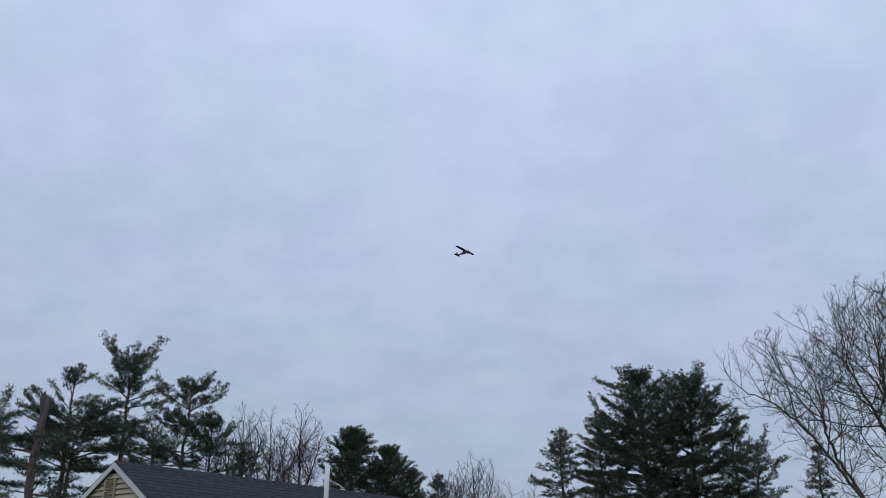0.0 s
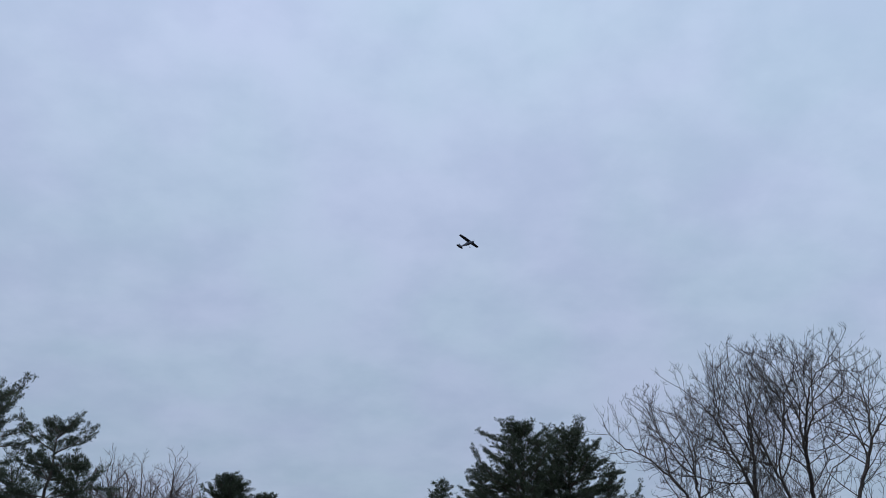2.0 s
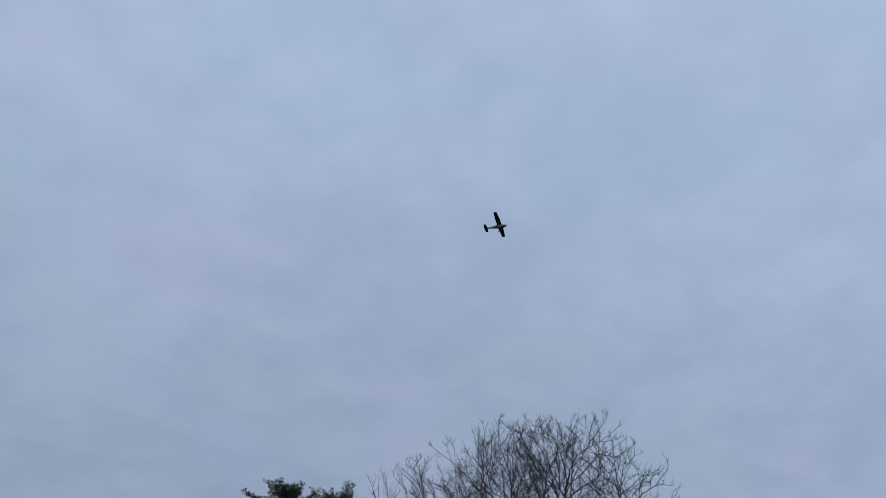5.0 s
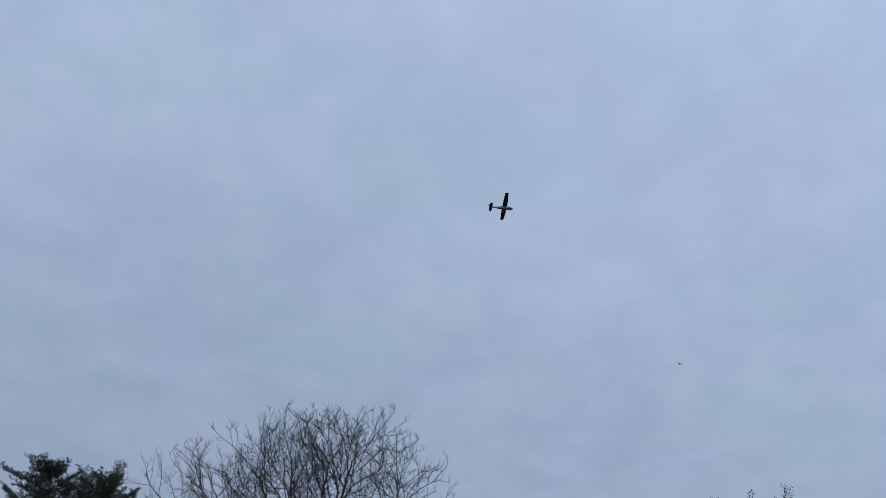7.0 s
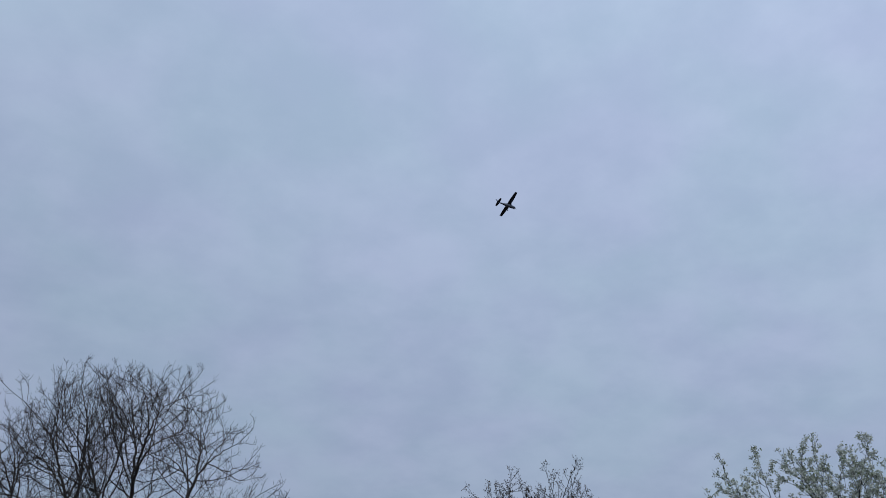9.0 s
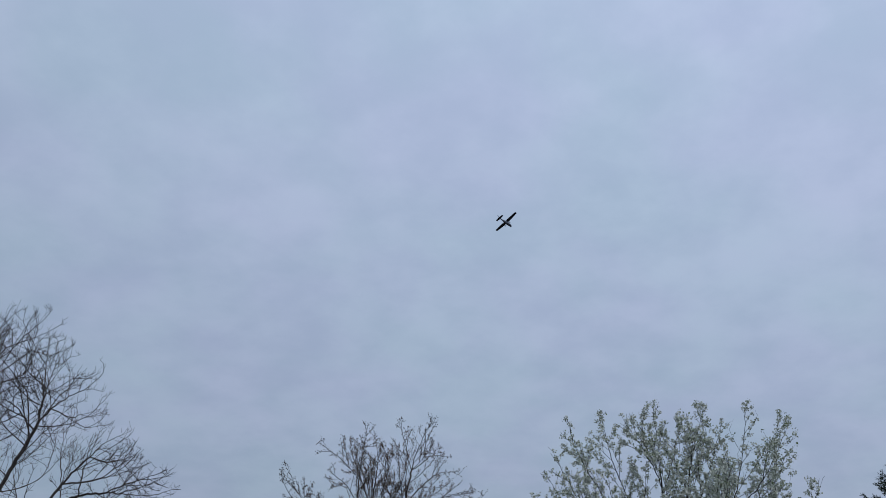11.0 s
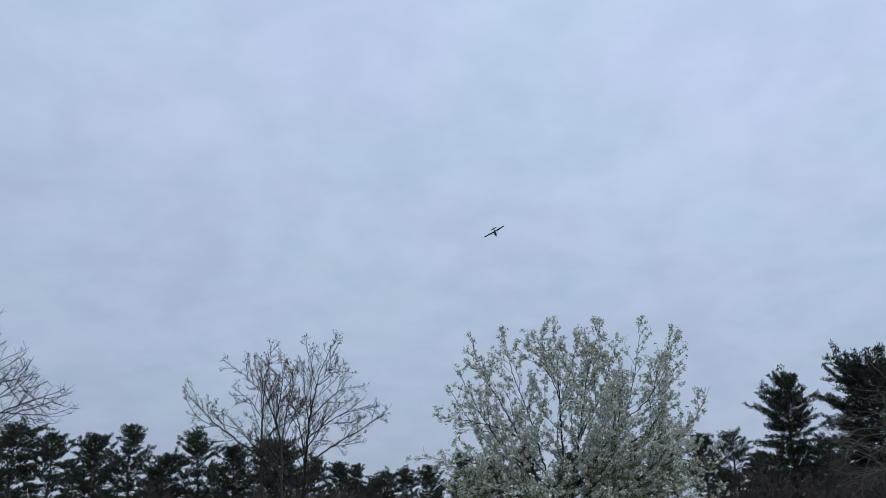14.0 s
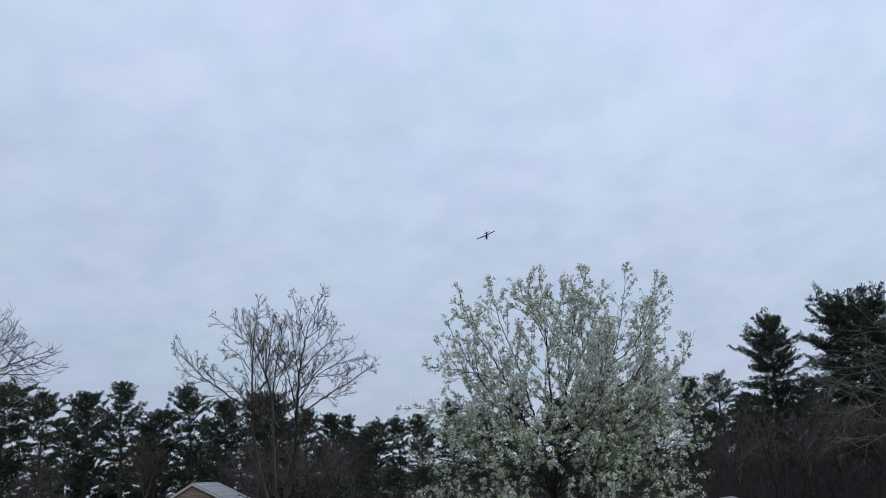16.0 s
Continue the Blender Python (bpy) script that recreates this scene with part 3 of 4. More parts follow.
# ---------------------------------------------------------------- houses
def make_house(name, peak, heading, slope, half, length, over, siding, roofing, label, group_boards):
    """A gabled one-storey house. peak: plan place and height of the near end of the ridge; heading: bearing in which the ridge runs."""
    px, py, pz = peak
    root = new(name)
    gz = ground_z(px, py)
    root.matrix_basis = pose(px, py, gz, 0, 0, -heading)
    H = pz - gz
    eave = H - slope * half
    tagged(root, label, "house")
    # local: y along the ridge away from the gable, x to the right of it
    bm = bmesh.new()
    box(bm, -half, half, over, length - over, 0, eave - 0.25)
    part("wall", bm, siding, root)
    bm = bmesh.new()
    prof = [(-half, eave - 0.25), (half, eave - 0.25), (half, eave - 0.2), (0, H - 0.2), (-half, eave - 0.2)]
    rings = [[bm.verts.new((x, y, z)) for x, z in prof] for y in (over + 0.02, length - over - 0.02)]
    bm.faces.new(list(reversed(rings[0])))
    bm.faces.new(rings[1])
    for i in range(5):
        bm.faces.new((rings[0][i], rings[0][(i + 1) % 5], rings[1][(i + 1) % 5], rings[1][i]))
    part("gable_wall", bm, siding, root)
    # clapboards of the gable
    z = eave - 0.2
    while z < H - 0.24:
        w0 = (H - 0.11 - z) / slope
        w1 = (H - 0.11 - z - group_boards) / slope
        if w1 > 0.05:
            bm = bmesh.new()
            v = [bm.verts.new(c) for c in ((-w0, over - 0.045, z), (w0, over - 0.045, z), (w1, over - 0.006, z + group_boards), (-w1, over - 0.006, z + group_boards),
                                           (-w0, over + 0.02, z), (w0, over + 0.02, z), (w1, over + 0.02, z + group_boards), (-w1, over + 0.02, z + group_boards))]
            for f in ((0, 1, 2, 3), (4, 7, 6, 5), (0, 4, 5, 1), (1, 5, 6, 2), (2, 6, 7, 3), (3, 7, 4, 0)):
                bm.faces.new([v[i] for i in f])
            part("clapboard", bm, siding, root)
        z += group_boards
    # roof slopes, rake boards, fascia, ridge cap
    run = half + 0.35
    for s in (-1, 1):
        bm = bmesh.new()
        a = [bm.verts.new((x, y, z)) for y in (0, length) for x, z in ((0, H), (s * run, H - slope * run), (s * run, H - slope * run - 0.1), (0, H - 0.1))]
        for f in ((0, 1, 5, 4), (1, 2, 6, 5), (2, 3, 7, 6), (3, 0, 4, 7), (0, 3, 2, 1), (4, 5, 6, 7)):
            bm.faces.new([a[i] for i in f])
        bmesh.ops.recalc_face_normals(bm, faces=bm.faces)
        slab = part("roof_slope", bm, roofing, root)
        for y in (-0.03, length + 0.0):
            bm = bmesh.new()
            a = [bm.verts.new((x, yy, z)) for yy in (y, y + 0.028) for x, z in ((0, H - 0.02), (s * run, H - 0.02 - slope * run), (s * run, H - 0.14 - slope * run), (0, H - 0.14))]
            for f in ((0, 1, 5, 4), (1, 2, 6, 5), (2, 3, 7, 6), (3, 0, 4, 7), (0, 3, 2, 1), (4, 5, 6, 7)):
                bm.faces.new([a[i] for i in f])
            bmesh.ops.recalc_face_normals(bm, faces=bm.faces)
            part("rake_board", bm, M_TRIM, root, "white rake board")
        # courses of shingles, each a lapped strip
        n = int(run * math.hypot(1, slope) / 0.145)
        for i in range(n):
            x0, x1 = run * i / n, run * (i + 1.06) / n
            x1 = min(x1, run)
            bm = bmesh.new()
            lift0, lift1 = 0.004, 0.010
            a = [bm.verts.new((s * x, y, H - slope * x + lf)) for y in (-0.02, length + 0.02) for x, lf in ((x0, lift0), (x1, lift1), (x1, 0.001), (x0, 0.001))]
            for f in ((0, 1, 5, 4), (1, 2, 6, 5), (3, 0, 4, 7), (0, 3, 2, 1), (4, 5, 6, 7)):
                bm.faces.new([a[i2] for i2 in f])
            bmesh.ops.recalc_face_normals(bm, faces=bm.faces)
            part("shingle_course", bm, roofing, slab)
    k = int(length / 0.2)
    for i in range(k):
        bm = bmesh.new()
        y0, y1 = length * i / k, length * (i + 1.0) / k
        a = [bm.verts.new((x, y, z)) for y, lf in ((y0, 0.02), (y1, 0.012)) for x, z in ((-0.16, H - 0.16 * slope + lf - 0.005), (0, H + lf), (0.16, H - 0.16 * slope + lf - 0.005))]
        for f in ((0, 1, 4, 3), (1, 2, 5, 4), (0, 2, 1), (3, 4, 5), (0, 3, 5, 2)):
            bm.faces.new([a[i2] for i2 in f])
        part("ridge_shingle", bm, roofing, root)
    return root, H


h1, H1 = make_house("tan_house", (-6.56, 18.39, 4.02), 38.0, 0.62, 3.6, 13.0, 0.07, M_TAN, M_SHINGLE, "low house with tan clapboards, white trim and dark shingle roof", 0.105)


def gable_vent(root, H):
    """A slatted vent high in the gable."""
    vent = new("gable_vent")
    vent.parent = root
    vent.matrix_basis = pose(-0.1, 0.02, H - 1.06)
    for x in (-0.19, 0.15):
        bm = bmesh.new()
        box(bm, x, x + 0.04, -0.02, 0.03, 0, 0.72, 0.004)
        part("vent_frame", bm, M_TAN, vent)
    # a dark sheet behind the slats stands in for the shade inside
    bm = bmesh.new()
    box(bm, -0.15, 0.15, 0.02, 0.03, 0.0, 0.72)
    part("vent_shade_sheet", bm, M_FLASHING_VENT_SHADE, vent, "dark sheet standing in for shade behind the vent slats")
    for i in range(13):
        bm = bmesh.new()
        box(bm, -0.15, 0.15, -0.006, 0.006, -0.02, 0.02)
        part("vent_slat", bm, M_TAN, vent, m=pose(0, 0.0, 0.035 + 0.054 * i, 35))


gable_vent(h1, H1)
# the white vent pipe stands on the near roof slope
pipe = new("vent_pipe")
pipe.parent = h1
pipe.matrix_basis = pose(1.1, 4.9, H1 - 0.62 * 1.1 - 0.03)
t = Tubes()
t.add([(0, 0, 0), (0, 0, 0.6), (0, 0, 1.08), (0, 0, 1.085)], [0.057, 0.057, 0.057, 0.055], 16)
child("pipe", t.mesh("pipe", M_PVC), pipe, "white plastic pipe")
t = Tubes()
t.add([(0, 0, -0.02), (0, 0, 0.05), (0, 0, 0.11)], [0.15, 0.1, 0.066], 12)
child("flashing", t.mesh("flashing", M_FLASHING_VENT_SHADE), pipe, "dark rubber flashing")

px, py = plan(48.56, 52.0)
h2, H2 = make_house("brown_house", (px, py, 2.02), 62.0, 0.55, 2.6, 6.5, 0.1, M_BROWN, M_SHINGLE_PALE, "small brown clapboard house with white trim and pale roof", 0.14)


px, py = plan(79.9, 44.0)
make_house("garden_shed", (px, py, -0.47), 110.0, 0.25, 0.8, 1.5, 0.06, M_BROWN, M_SHINGLE_PALE, "low garden shed with a pale grey roof before dark brush", 0.14)


# ---------------------------------------------------------------- bare maple
BARKS, PALE, RED = (M_MAPLE_BARK, M_TWIG), (M_PALE_TWIG, M_PALE_TWIG), (M_MAPLE_BARK, M_RED_TWIG)
bare = plan(28.6, 38.0)


def facing(az, lobes):
    """Turns lobes or limb points laid out across and away from the garden into world axes."""
    c, s = math.cos(radians(az)), math.sin(radians(az))
    out = []
    for q in lobes:
        x, y, *rest = q
        out.append((x * c + y * s, -x * s + y * c, *rest))
    return out


def along(limbs, start, tip, middle):
    """Rounded lobes of crown that follow the outer part of each limb."""
    out = []
    for l in limbs[1:]:
        for i in range(len(l) - 1):
            for k in range(1, 4):
                f = (i + k / 3) / (len(l) - 1)
                if f >= start:
                    r = middle + (tip - middle) * f ** 2
                    out.append(tuple(l[i][c] + (l[i + 1][c] - l[i][c]) * k / 3 for c in range(3)) + (r, r, r * 1.1))
    return out


maple_trunk = [[(-0.3, 0, 0), (-0.3, 0, 1.4), (-0.2, 0, 3.0)]]
# the stems and limbs towards the pines
maple_west = [
    [(-0.3, 0, 2.0), (-3.6, 0, 8.0), (-5.4, -0.6, 10.4), (-6.75, -0.9, 11.2), (-7.2, -1.2, 11.7)],
    [(-4.9, -0.4, 10.0), (-5.0, -0.3, 11.2), (-5.4, -0.2, 13.1)],
    [(-0.3, 0, 2.2), (-3.5, 0.5, 8.1), (-4.0, 1.2, 11.4), (-4.55, 1.5, 13.0)],
    [(-3.8, 0.5, 9.9), (-4.3, -0.25, 11.1), (-4.7, -1.0, 12.0)],
    [(-0.3, 0, 2.6), (-1.2, 0, 7.9), (-1.8, -0.5, 10.0), (-2.6, -1.0, 12.1), (-3.8, -1.5, 13.4)],
    [(-2.2, -0.7, 11.3), (-2.4, -1.1, 12.8), (-2.35, -1.5, 13.9)],
    [(-1.8, -0.5, 10.1), (-2.6, -1.25, 11.0), (-3.1, -2.0, 11.7)],
    [(-1.2, 1.0, 10.5), (-1.8, 1.8, 12.1), (-3.1, 2.6, 13.6)]]
# the upright stems in the middle
maple_middle = [
    [(-0.2, 0, 2.8), (-1.3, 0.3, 7.9), (-1.25, 0.7, 10.7), (-1.3, 1.2, 13.4), (-1.8, 1.6, 15.2)],
    [(-1.2, 0.8, 12.1), (-0.6, 1.4, 13.6), (-0.1, 2.0, 15.4)],
    [(-0.2, 0, 2.8), (0.1, -0.3, 7.8), (-0.45, -1.0, 9.9), (-1.0, -1.7, 11.5), (-1.0, -2.4, 13.3)],
    [(-0.4, -0.5, 9.7), (0.2, -0.75, 11.4), (0.5, -1.0, 13.7)],
    [(-0.2, 0, 3.0), (0.8, 0.2, 7.8), (0.9, 0.3, 11.0), (0.75, 0.9, 12.9), (-0.35, 1.3, 14.7)],
    [(0.75, 0.9, 12.8), (0.6, 1.3, 14.0), (0.4, 1.4, 14.9)]]
# the limbs towards the flowering tree
maple_east = [
    [(0.86, 0.2, 10.6), (1.4, -0.2, 12.8), (1.9, -0.6, 13.8), (2.9, -1.0, 14.3)],
    [(0.95, 0.2, 11.0), (1.6, -0.7, 12.1), (2.65, -1.1, 12.6), (2.9, -1.6, 13.3)],
    [(1.4, -0.3, 12.6), (1.15, -0.85, 13.7), (0.9, -1.4, 14.3)],
    [(-0.2, 0, 2.4), (3.3, 0, 10.1), (3.6, 0.3, 11.4), (3.9, 0.7, 13.0), (4.1, 1.0, 13.7)],
    [(3.5, 0.2, 10.9), (4.3, -0.4, 11.8), (5.1, -1.2, 12.2)],
    [(3.4, 0.1, 10.6), (2.6, 0.9, 11.8), (1.9, 1.6, 12.2)],
    [(3.7, 0.4, 12.2), (3.6, 1.5, 13.3), (3.2, 2.2, 14.1)],
    [(4.1, -0.2, 11.5), (4.9, 0.2, 11.3), (5.3, 0.5, 11.5)]]
maple_limbs = [facing(28.6, [(0.91 * x - 0.02 * z, y, z - 0.085 * max(z - 6.0, 0.0)) for x, y, z in l]) for l in maple_trunk + maple_west + maple_middle + maple_east]
broadleaf("bare_maple", bare, maple_limbs, along(maple_limbs, 0.25, 1.2, 1.9), 11, 0.0054, 2.66, "large leafless maple with many forked limbs and fine twigs", BARKS, gaps=(0.32, 0.32, 0.27, 0.24), ratio=0.48, least=0.17, first=5.0, angle=62, lift=0.065, wander=0.06, longest=1.55, spur=(0.0095, 0.4, 0.2, 0.9))
low = plan(36.5, 34.0)
low_limbs = [facing(36.5, l) for l in (
    [(-1.9, 0, 0), (-1.85, 0, 3.5), (-1.75, 0, 5.9)],
    [(-1.75, 0, 5.7), (-1.5, 0, 6.5), (-0.58, 0, 7.15), (0.6, 0.1, 7.36), (1.97, 0.1, 7.32), (2.75, 0.1, 7.55)], [(-1.67, 0, 6.3), (-0.94, 0, 7.61), (-0.17, -0.2, 8.52), (0.33, -0.3, 9.06), (0.85, -0.4, 9.3)],
    [(0.4, 0.1, 7.36), (1.5, 0, 7.8), (2.25, 0.1, 8.1)], [(-0.17, -0.2, 8.5), (0.6, 0, 8.42), (1.35, 0, 8.7)], [(-0.94, 0, 7.6), (0.33, 0.3, 7.85), (1.4, 0.4, 8.3)], [(-0.4, 0, 7.2), (-0.3, -0.3, 8.1), (-0.17, -0.4, 8.9)], [(-0.94, 0, 7.6), (-1.1, 0.2, 8.7), (-1.0, 0.3, 9.4)],
    [(0.9, 0.1, 7.36), (1.8, -0.3, 7.6), (2.4, -0.4, 7.9)], [(-1.7, 0, 6.1), (-0.4, 0.2, 6.5), (0.9, 0.3, 6.5)], [(-1.75, 0, 5.9), (-2.3, 0, 7.2), (-2.6, 0, 8.4)], [(0.33, 0.3, 7.85), (1.0, 0.2, 8.5), (1.2, 0.2, 8.9)])]
broadleaf("bare_tree", low, low_limbs, along(low_limbs, 0.25, 0.34, 0.62), 12, 0.0060, 2.5, "smaller leafless tree with arching side branches beside the maple", BARKS, step=0.15, gaps=(0.29, 0.3, 0.26, 0.23), lift=0.07, wander=0.045, angle=48, least=0.18, first=1.2, longest=1.3, spur=(0.010, 0.45, 0.22, 0.7))


# ---------------------------------------------------------------- flowering pear
def blossoms(rng, root, P, parent, r):
    thin = np.where(r < 0.012)[0]
    # the low boughs get fewer blossoms and more leaves, which makes them darker
    low = P[thin, 2] < 4.6
    pick = thin[rng.uniform(size=len(thin)) < np.where(low, 0.22, 0.34)]
    v, f, s = petals(rng, P[pick], 15, 0.038, 0.038)
    tagged(child("blossom", mesh_of("blossom", v, f, s, M_BLOSSOM), root, "clusters of white blossom"), kind="stuff")
    pick = thin[rng.uniform(size=len(thin)) < np.where(low, 0.35, 0.1)]
    v, f, s = petals(rng, P[pick] + [0, 0, 0.02], 4, 0.055, 0.034)
    tagged(child("young_foliage", mesh_of("young_foliage", v, f, s, M_YOUNG_LEAF), root, "pale green young leaves"), kind="stuff")


pear = plan(71.0, 30.0)
pear_trunk = [[(-0.3, 0, 0), (-0.3, 0, 1.2), (-0.3, 0, 2.2)]]
pear_west = [
    [(-0.3, 0, 1.9), (-0.5, 0, 2.6), (-1.35, -0.2, 5.5), (-2.45, -0.4, 7.7), (-2.75, -0.6, 8.7)],
    [(-1.4, -0.2, 5.6), (-2.3, -0.7, 6.0), (-3.7, -1.2, 6.3)],
    [(-0.3, 0, 2.2), (-0.5, 0, 3.6), (-1.1, 0.3, 6.4), (-1.55, 0.5, 7.8), (-1.75, 0.8, 9.1)],
    [(-1.05, -0.3, 4.5), (-2.1, -0.95, 5.5), (-3.1, -1.6, 7.5)],
    [(-0.5, 0, 3.0), (-2.1, 0.2, 4.6), (-3.6, 0.3, 5.0), (-4.9, 0.5, 5.2)],
    [(-0.5, 0.3, 4.1), (-2.5, 0.85, 5.5), (-3.75, 1.4, 7.4)]]
pear_middle = [
    [(-0.3, 0, 2.2), (-0.1, 0, 3.4), (-0.05, -0.2, 6.3), (0, -0.3, 7.8), (-0.05, -0.5, 9.0)],
    [(0, -0.2, 6.8), (-0.4, -0.7, 7.8), (-0.9, -1.2, 8.6)],
    [(0, -0.2, 6.6), (0.45, 0.4, 8.0), (0.75, 1.0, 9.0)],
    [(-0.3, 0, 2.2), (0.05, 0, 3.7), (0.65, 0.3, 6.3), (1.0, 0.6, 7.8), (1.5, 0.9, 9.2)],
    [(0.4, 0.3, 5.4), (1.2, 0.95, 6.7), (2.1, 1.6, 8.9)]]
pear_east = [
    [(-0.2, 0, 2.4), (0.3, 0, 4.1), (1.85, -0.3, 5.9), (2.45, -0.5, 7.5), (2.7, -0.8, 8.7)],
    [(1.8, -0.4, 5.9), (2.75, -0.95, 6.5), (3.7, -1.4, 8.0)],
    [(0.6, 0, 4.6), (2.65, 0.2, 5.6), (3.3, 0.5, 6.8), (3.8, 0.7, 8.7)],
    [(0.3, 0, 4.1), (2.7, -0.2, 4.9), (3.95, -0.4, 5.7), (4.5, -0.6, 6.4)],
    [(-0.1, 0, 3.2), (2.3, 0.3, 3.9), (4.0, 0.5, 4.5), (4.8, 0.8, 4.9)]]
# low boughs on the garden side
pear_low = [[(-0.3, 0, 1.6), (s * 2.2, -0.8, 2.4), (s * 4.3, -1.0, 2.3)] for s in (-1, 1)]
pear_low += [[(-0.3, 0, 1.9), (s * 1.1, -1.6, 2.8), (s * 2.0, -2.4, 3.0)] for s in (-1, 1)]
pear_low += [[(-0.3, 0, 2.2), (s * 2.6, -0.6, 3.1), (s * 4.5, -0.4, 3.6)] for s in (-1, 1)]
pear_low += [[(-0.3, 0, 2.0), (s * 1.6, -1.2, 3.4), (s * 3.0, -1.8, 3.7)] for s in (-1, 1)]
pear_low += [[(-0.3, 0, 2.2), (s * 0.3, -1.4, 3.2), (s * 0.9, -2.3, 3.6)] for s in (-1, 1)]
pear_low += [[(-0.3, 0, 2.3), (s * 1.8, 0.9, 3.4), (s * 3.6, 1.6, 4.2)] for s in (-1, 1)]
pear_low += [[(-0.3, 0, 1.8), (s * 1.9, -1.6, 2.0), (s * 3.6, -2.2, 1.6)] for s in (-1, 1)]
pear_low += [[(-0.2, 0, 2.4), (s * 0.9, -1.3, 3.6), (s * 2.3, -1.7, 4.7)] for s in (-1, 1)]
pear_low += [[(-0.2, 0, 2.4), (s * 1.9, -0.9, 3.9), (s * 3.7, -1.1, 4.8)] for s in (-1, 1)]
pear_low += [[(-0.3, 0, 1.7), (s * 0.8, -1.9, 2.0), (s * 1.6, -3.0, 2.0)] for s in (-1, 1)]
pear_low += [[(0, 0, 3.2), (1.2, -1.4, 4.4), (1.6, -1.7, 5.3)], [(-0.2, 0, 2.6), (0.1, -1.7, 3.6), (0, -2.4, 4.4)]]
pear_fan = pear_trunk + pear_west + pear_middle + pear_east + pear_low
# narrower limbs towards the garden and away from it
pear_fan += [[(x * 0.7, y + sgn * 1.8 * i / (len(l) - 1), z * 0.8) for i, (x, y, z) in enumerate(l)] for sgn in (-1, 1) for l in (pear_east[3], pear_west[4], pear_east[0])]
pear_limbs = [facing(71, l) for l in pear_fan]

broadleaf("flowering_pear", pear, pear_limbs, along(pear_limbs, 0.2, 0.42, 0.95), 21, 0.0046, 2.45, "ornamental pear tree covered in white blossom and young leaves", (M_PEAR_BARK, M_TWIG), step=0.14, gaps=(0.32, 0.34, 0.29, 0.25), ratio=0.5, angle=42, lift=0.065, wander=0.05, least=0.2, first=1.8, longest=1.1, spur=(0.011, 0.22, 0.16, 0.7), leaves=blossoms)


# ---------------------------------------------------------------- budding tree
def buds(rng, root, P, parent, r):
    thin = np.where(r < 0.010)[0]
    pick = thin[rng.uniform(size=len(thin)) < 0.8]
    v, f, s = petals(rng, P[pick], 3, 0.03, 0.022)
    tagged(child("opening_bud", mesh_of("opening_bud", v, f, s, M_BUD), root, "brownish opening buds"), kind="stuff")


budding = plan(54.6, 32.0)
bud_stems = [
    [(-0.6, 0, 0), (-0.6, 0, 1.0), (-0.6, 0, 1.8)],
    [(-0.6, 0, 1.4), (-1.3, 0, 4.5), (-1.34, -0.2, 6.6), (-1.27, -0.3, 7.9), (-1.04, -0.5, 9.3)],
    [(-0.6, 0, 1.6), (-0.66, 0, 4.4), (-0.71, 0.3, 6.2), (-1.18, 0.5, 7.7), (-1.66, 0.8, 9.0)],
    [(-0.6, 0, 1.8), (0.05, 0.2, 4.2), (0.24, 0.2, 6.5), (0.65, 0.2, 8.5), (1.14, 0.2, 9.6)]]
bud_boughs = [
    [(-1.3, 0, 5.7), (-2.2, -0.3, 6.3), (-3.2, -0.7, 7.1), (-3.55, -1.0, 7.8)],
    [(-1.28, -0.3, 7.75), (-1.8, -0.75, 8.3), (-2.35, -1.2, 8.65)],
    [(-1.34, -0.2, 7.0), (-1.75, 0.25, 7.65), (-2.25, 0.7, 8.1)],
    [(-0.7, 0.3, 6.1), (-0.5, 0.75, 7.45), (-0.26, 1.2, 8.7)],
    [(-0.9, 0.3, 6.8), (-0.65, -0.2, 8.1), (-0.66, -0.6, 8.8)],
    [(-1.29, 0, 5.9), (-0.8, 0.4, 6.9), (-0.1, 0.8, 7.4)]]
bud_boughs_east = [
    [(0.53, 0.2, 8.1), (0.35, -0.4, 8.8), (0.18, -0.8, 9.4)],
    [(0.06, 0.2, 5.3), (1.06, 0.4, 6.0), (2.2, 0.7, 6.65), (2.9, 1.0, 7.1)],
    [(0.23, 0.2, 6.3), (1.26, -0.45, 6.95), (2.3, -1.0, 7.2)],
    [(0.35, 0.2, 7.0), (1.35, 0.65, 8.0), (2.0, 1.2, 8.2)],
    [(0.63, 0.2, 8.1), (1.16, 0.35, 8.6), (1.6, 0.7, 8.7)],
    [(0.13, 0.2, 5.7), (-0.07, -0.3, 6.7), (-0.3, -0.7, 7.4)]]
bud_limbs = [facing(54.6, l) for l in bud_stems + bud_boughs + bud_boughs_east]
broadleaf("budding_tree", budding, bud_limbs, along(bud_limbs, 0.3, 0.4, 0.8), 31, 0.0050, 2.5, "slender tree of several stems with brown opening buds", BARKS, step=0.13, gaps=(0.25, 0.25, 0.23, 0.2), ratio=0.5, angle=46, lift=0.08, wander=0.05, least=0.14, longest=0.8, first=3.4, spur=(0.009, 0.3, 0.16, 0.7), leaves=buds)

# pale bare branches of a tree at the edge of the brush
edge = plan(94.0, 24.0)
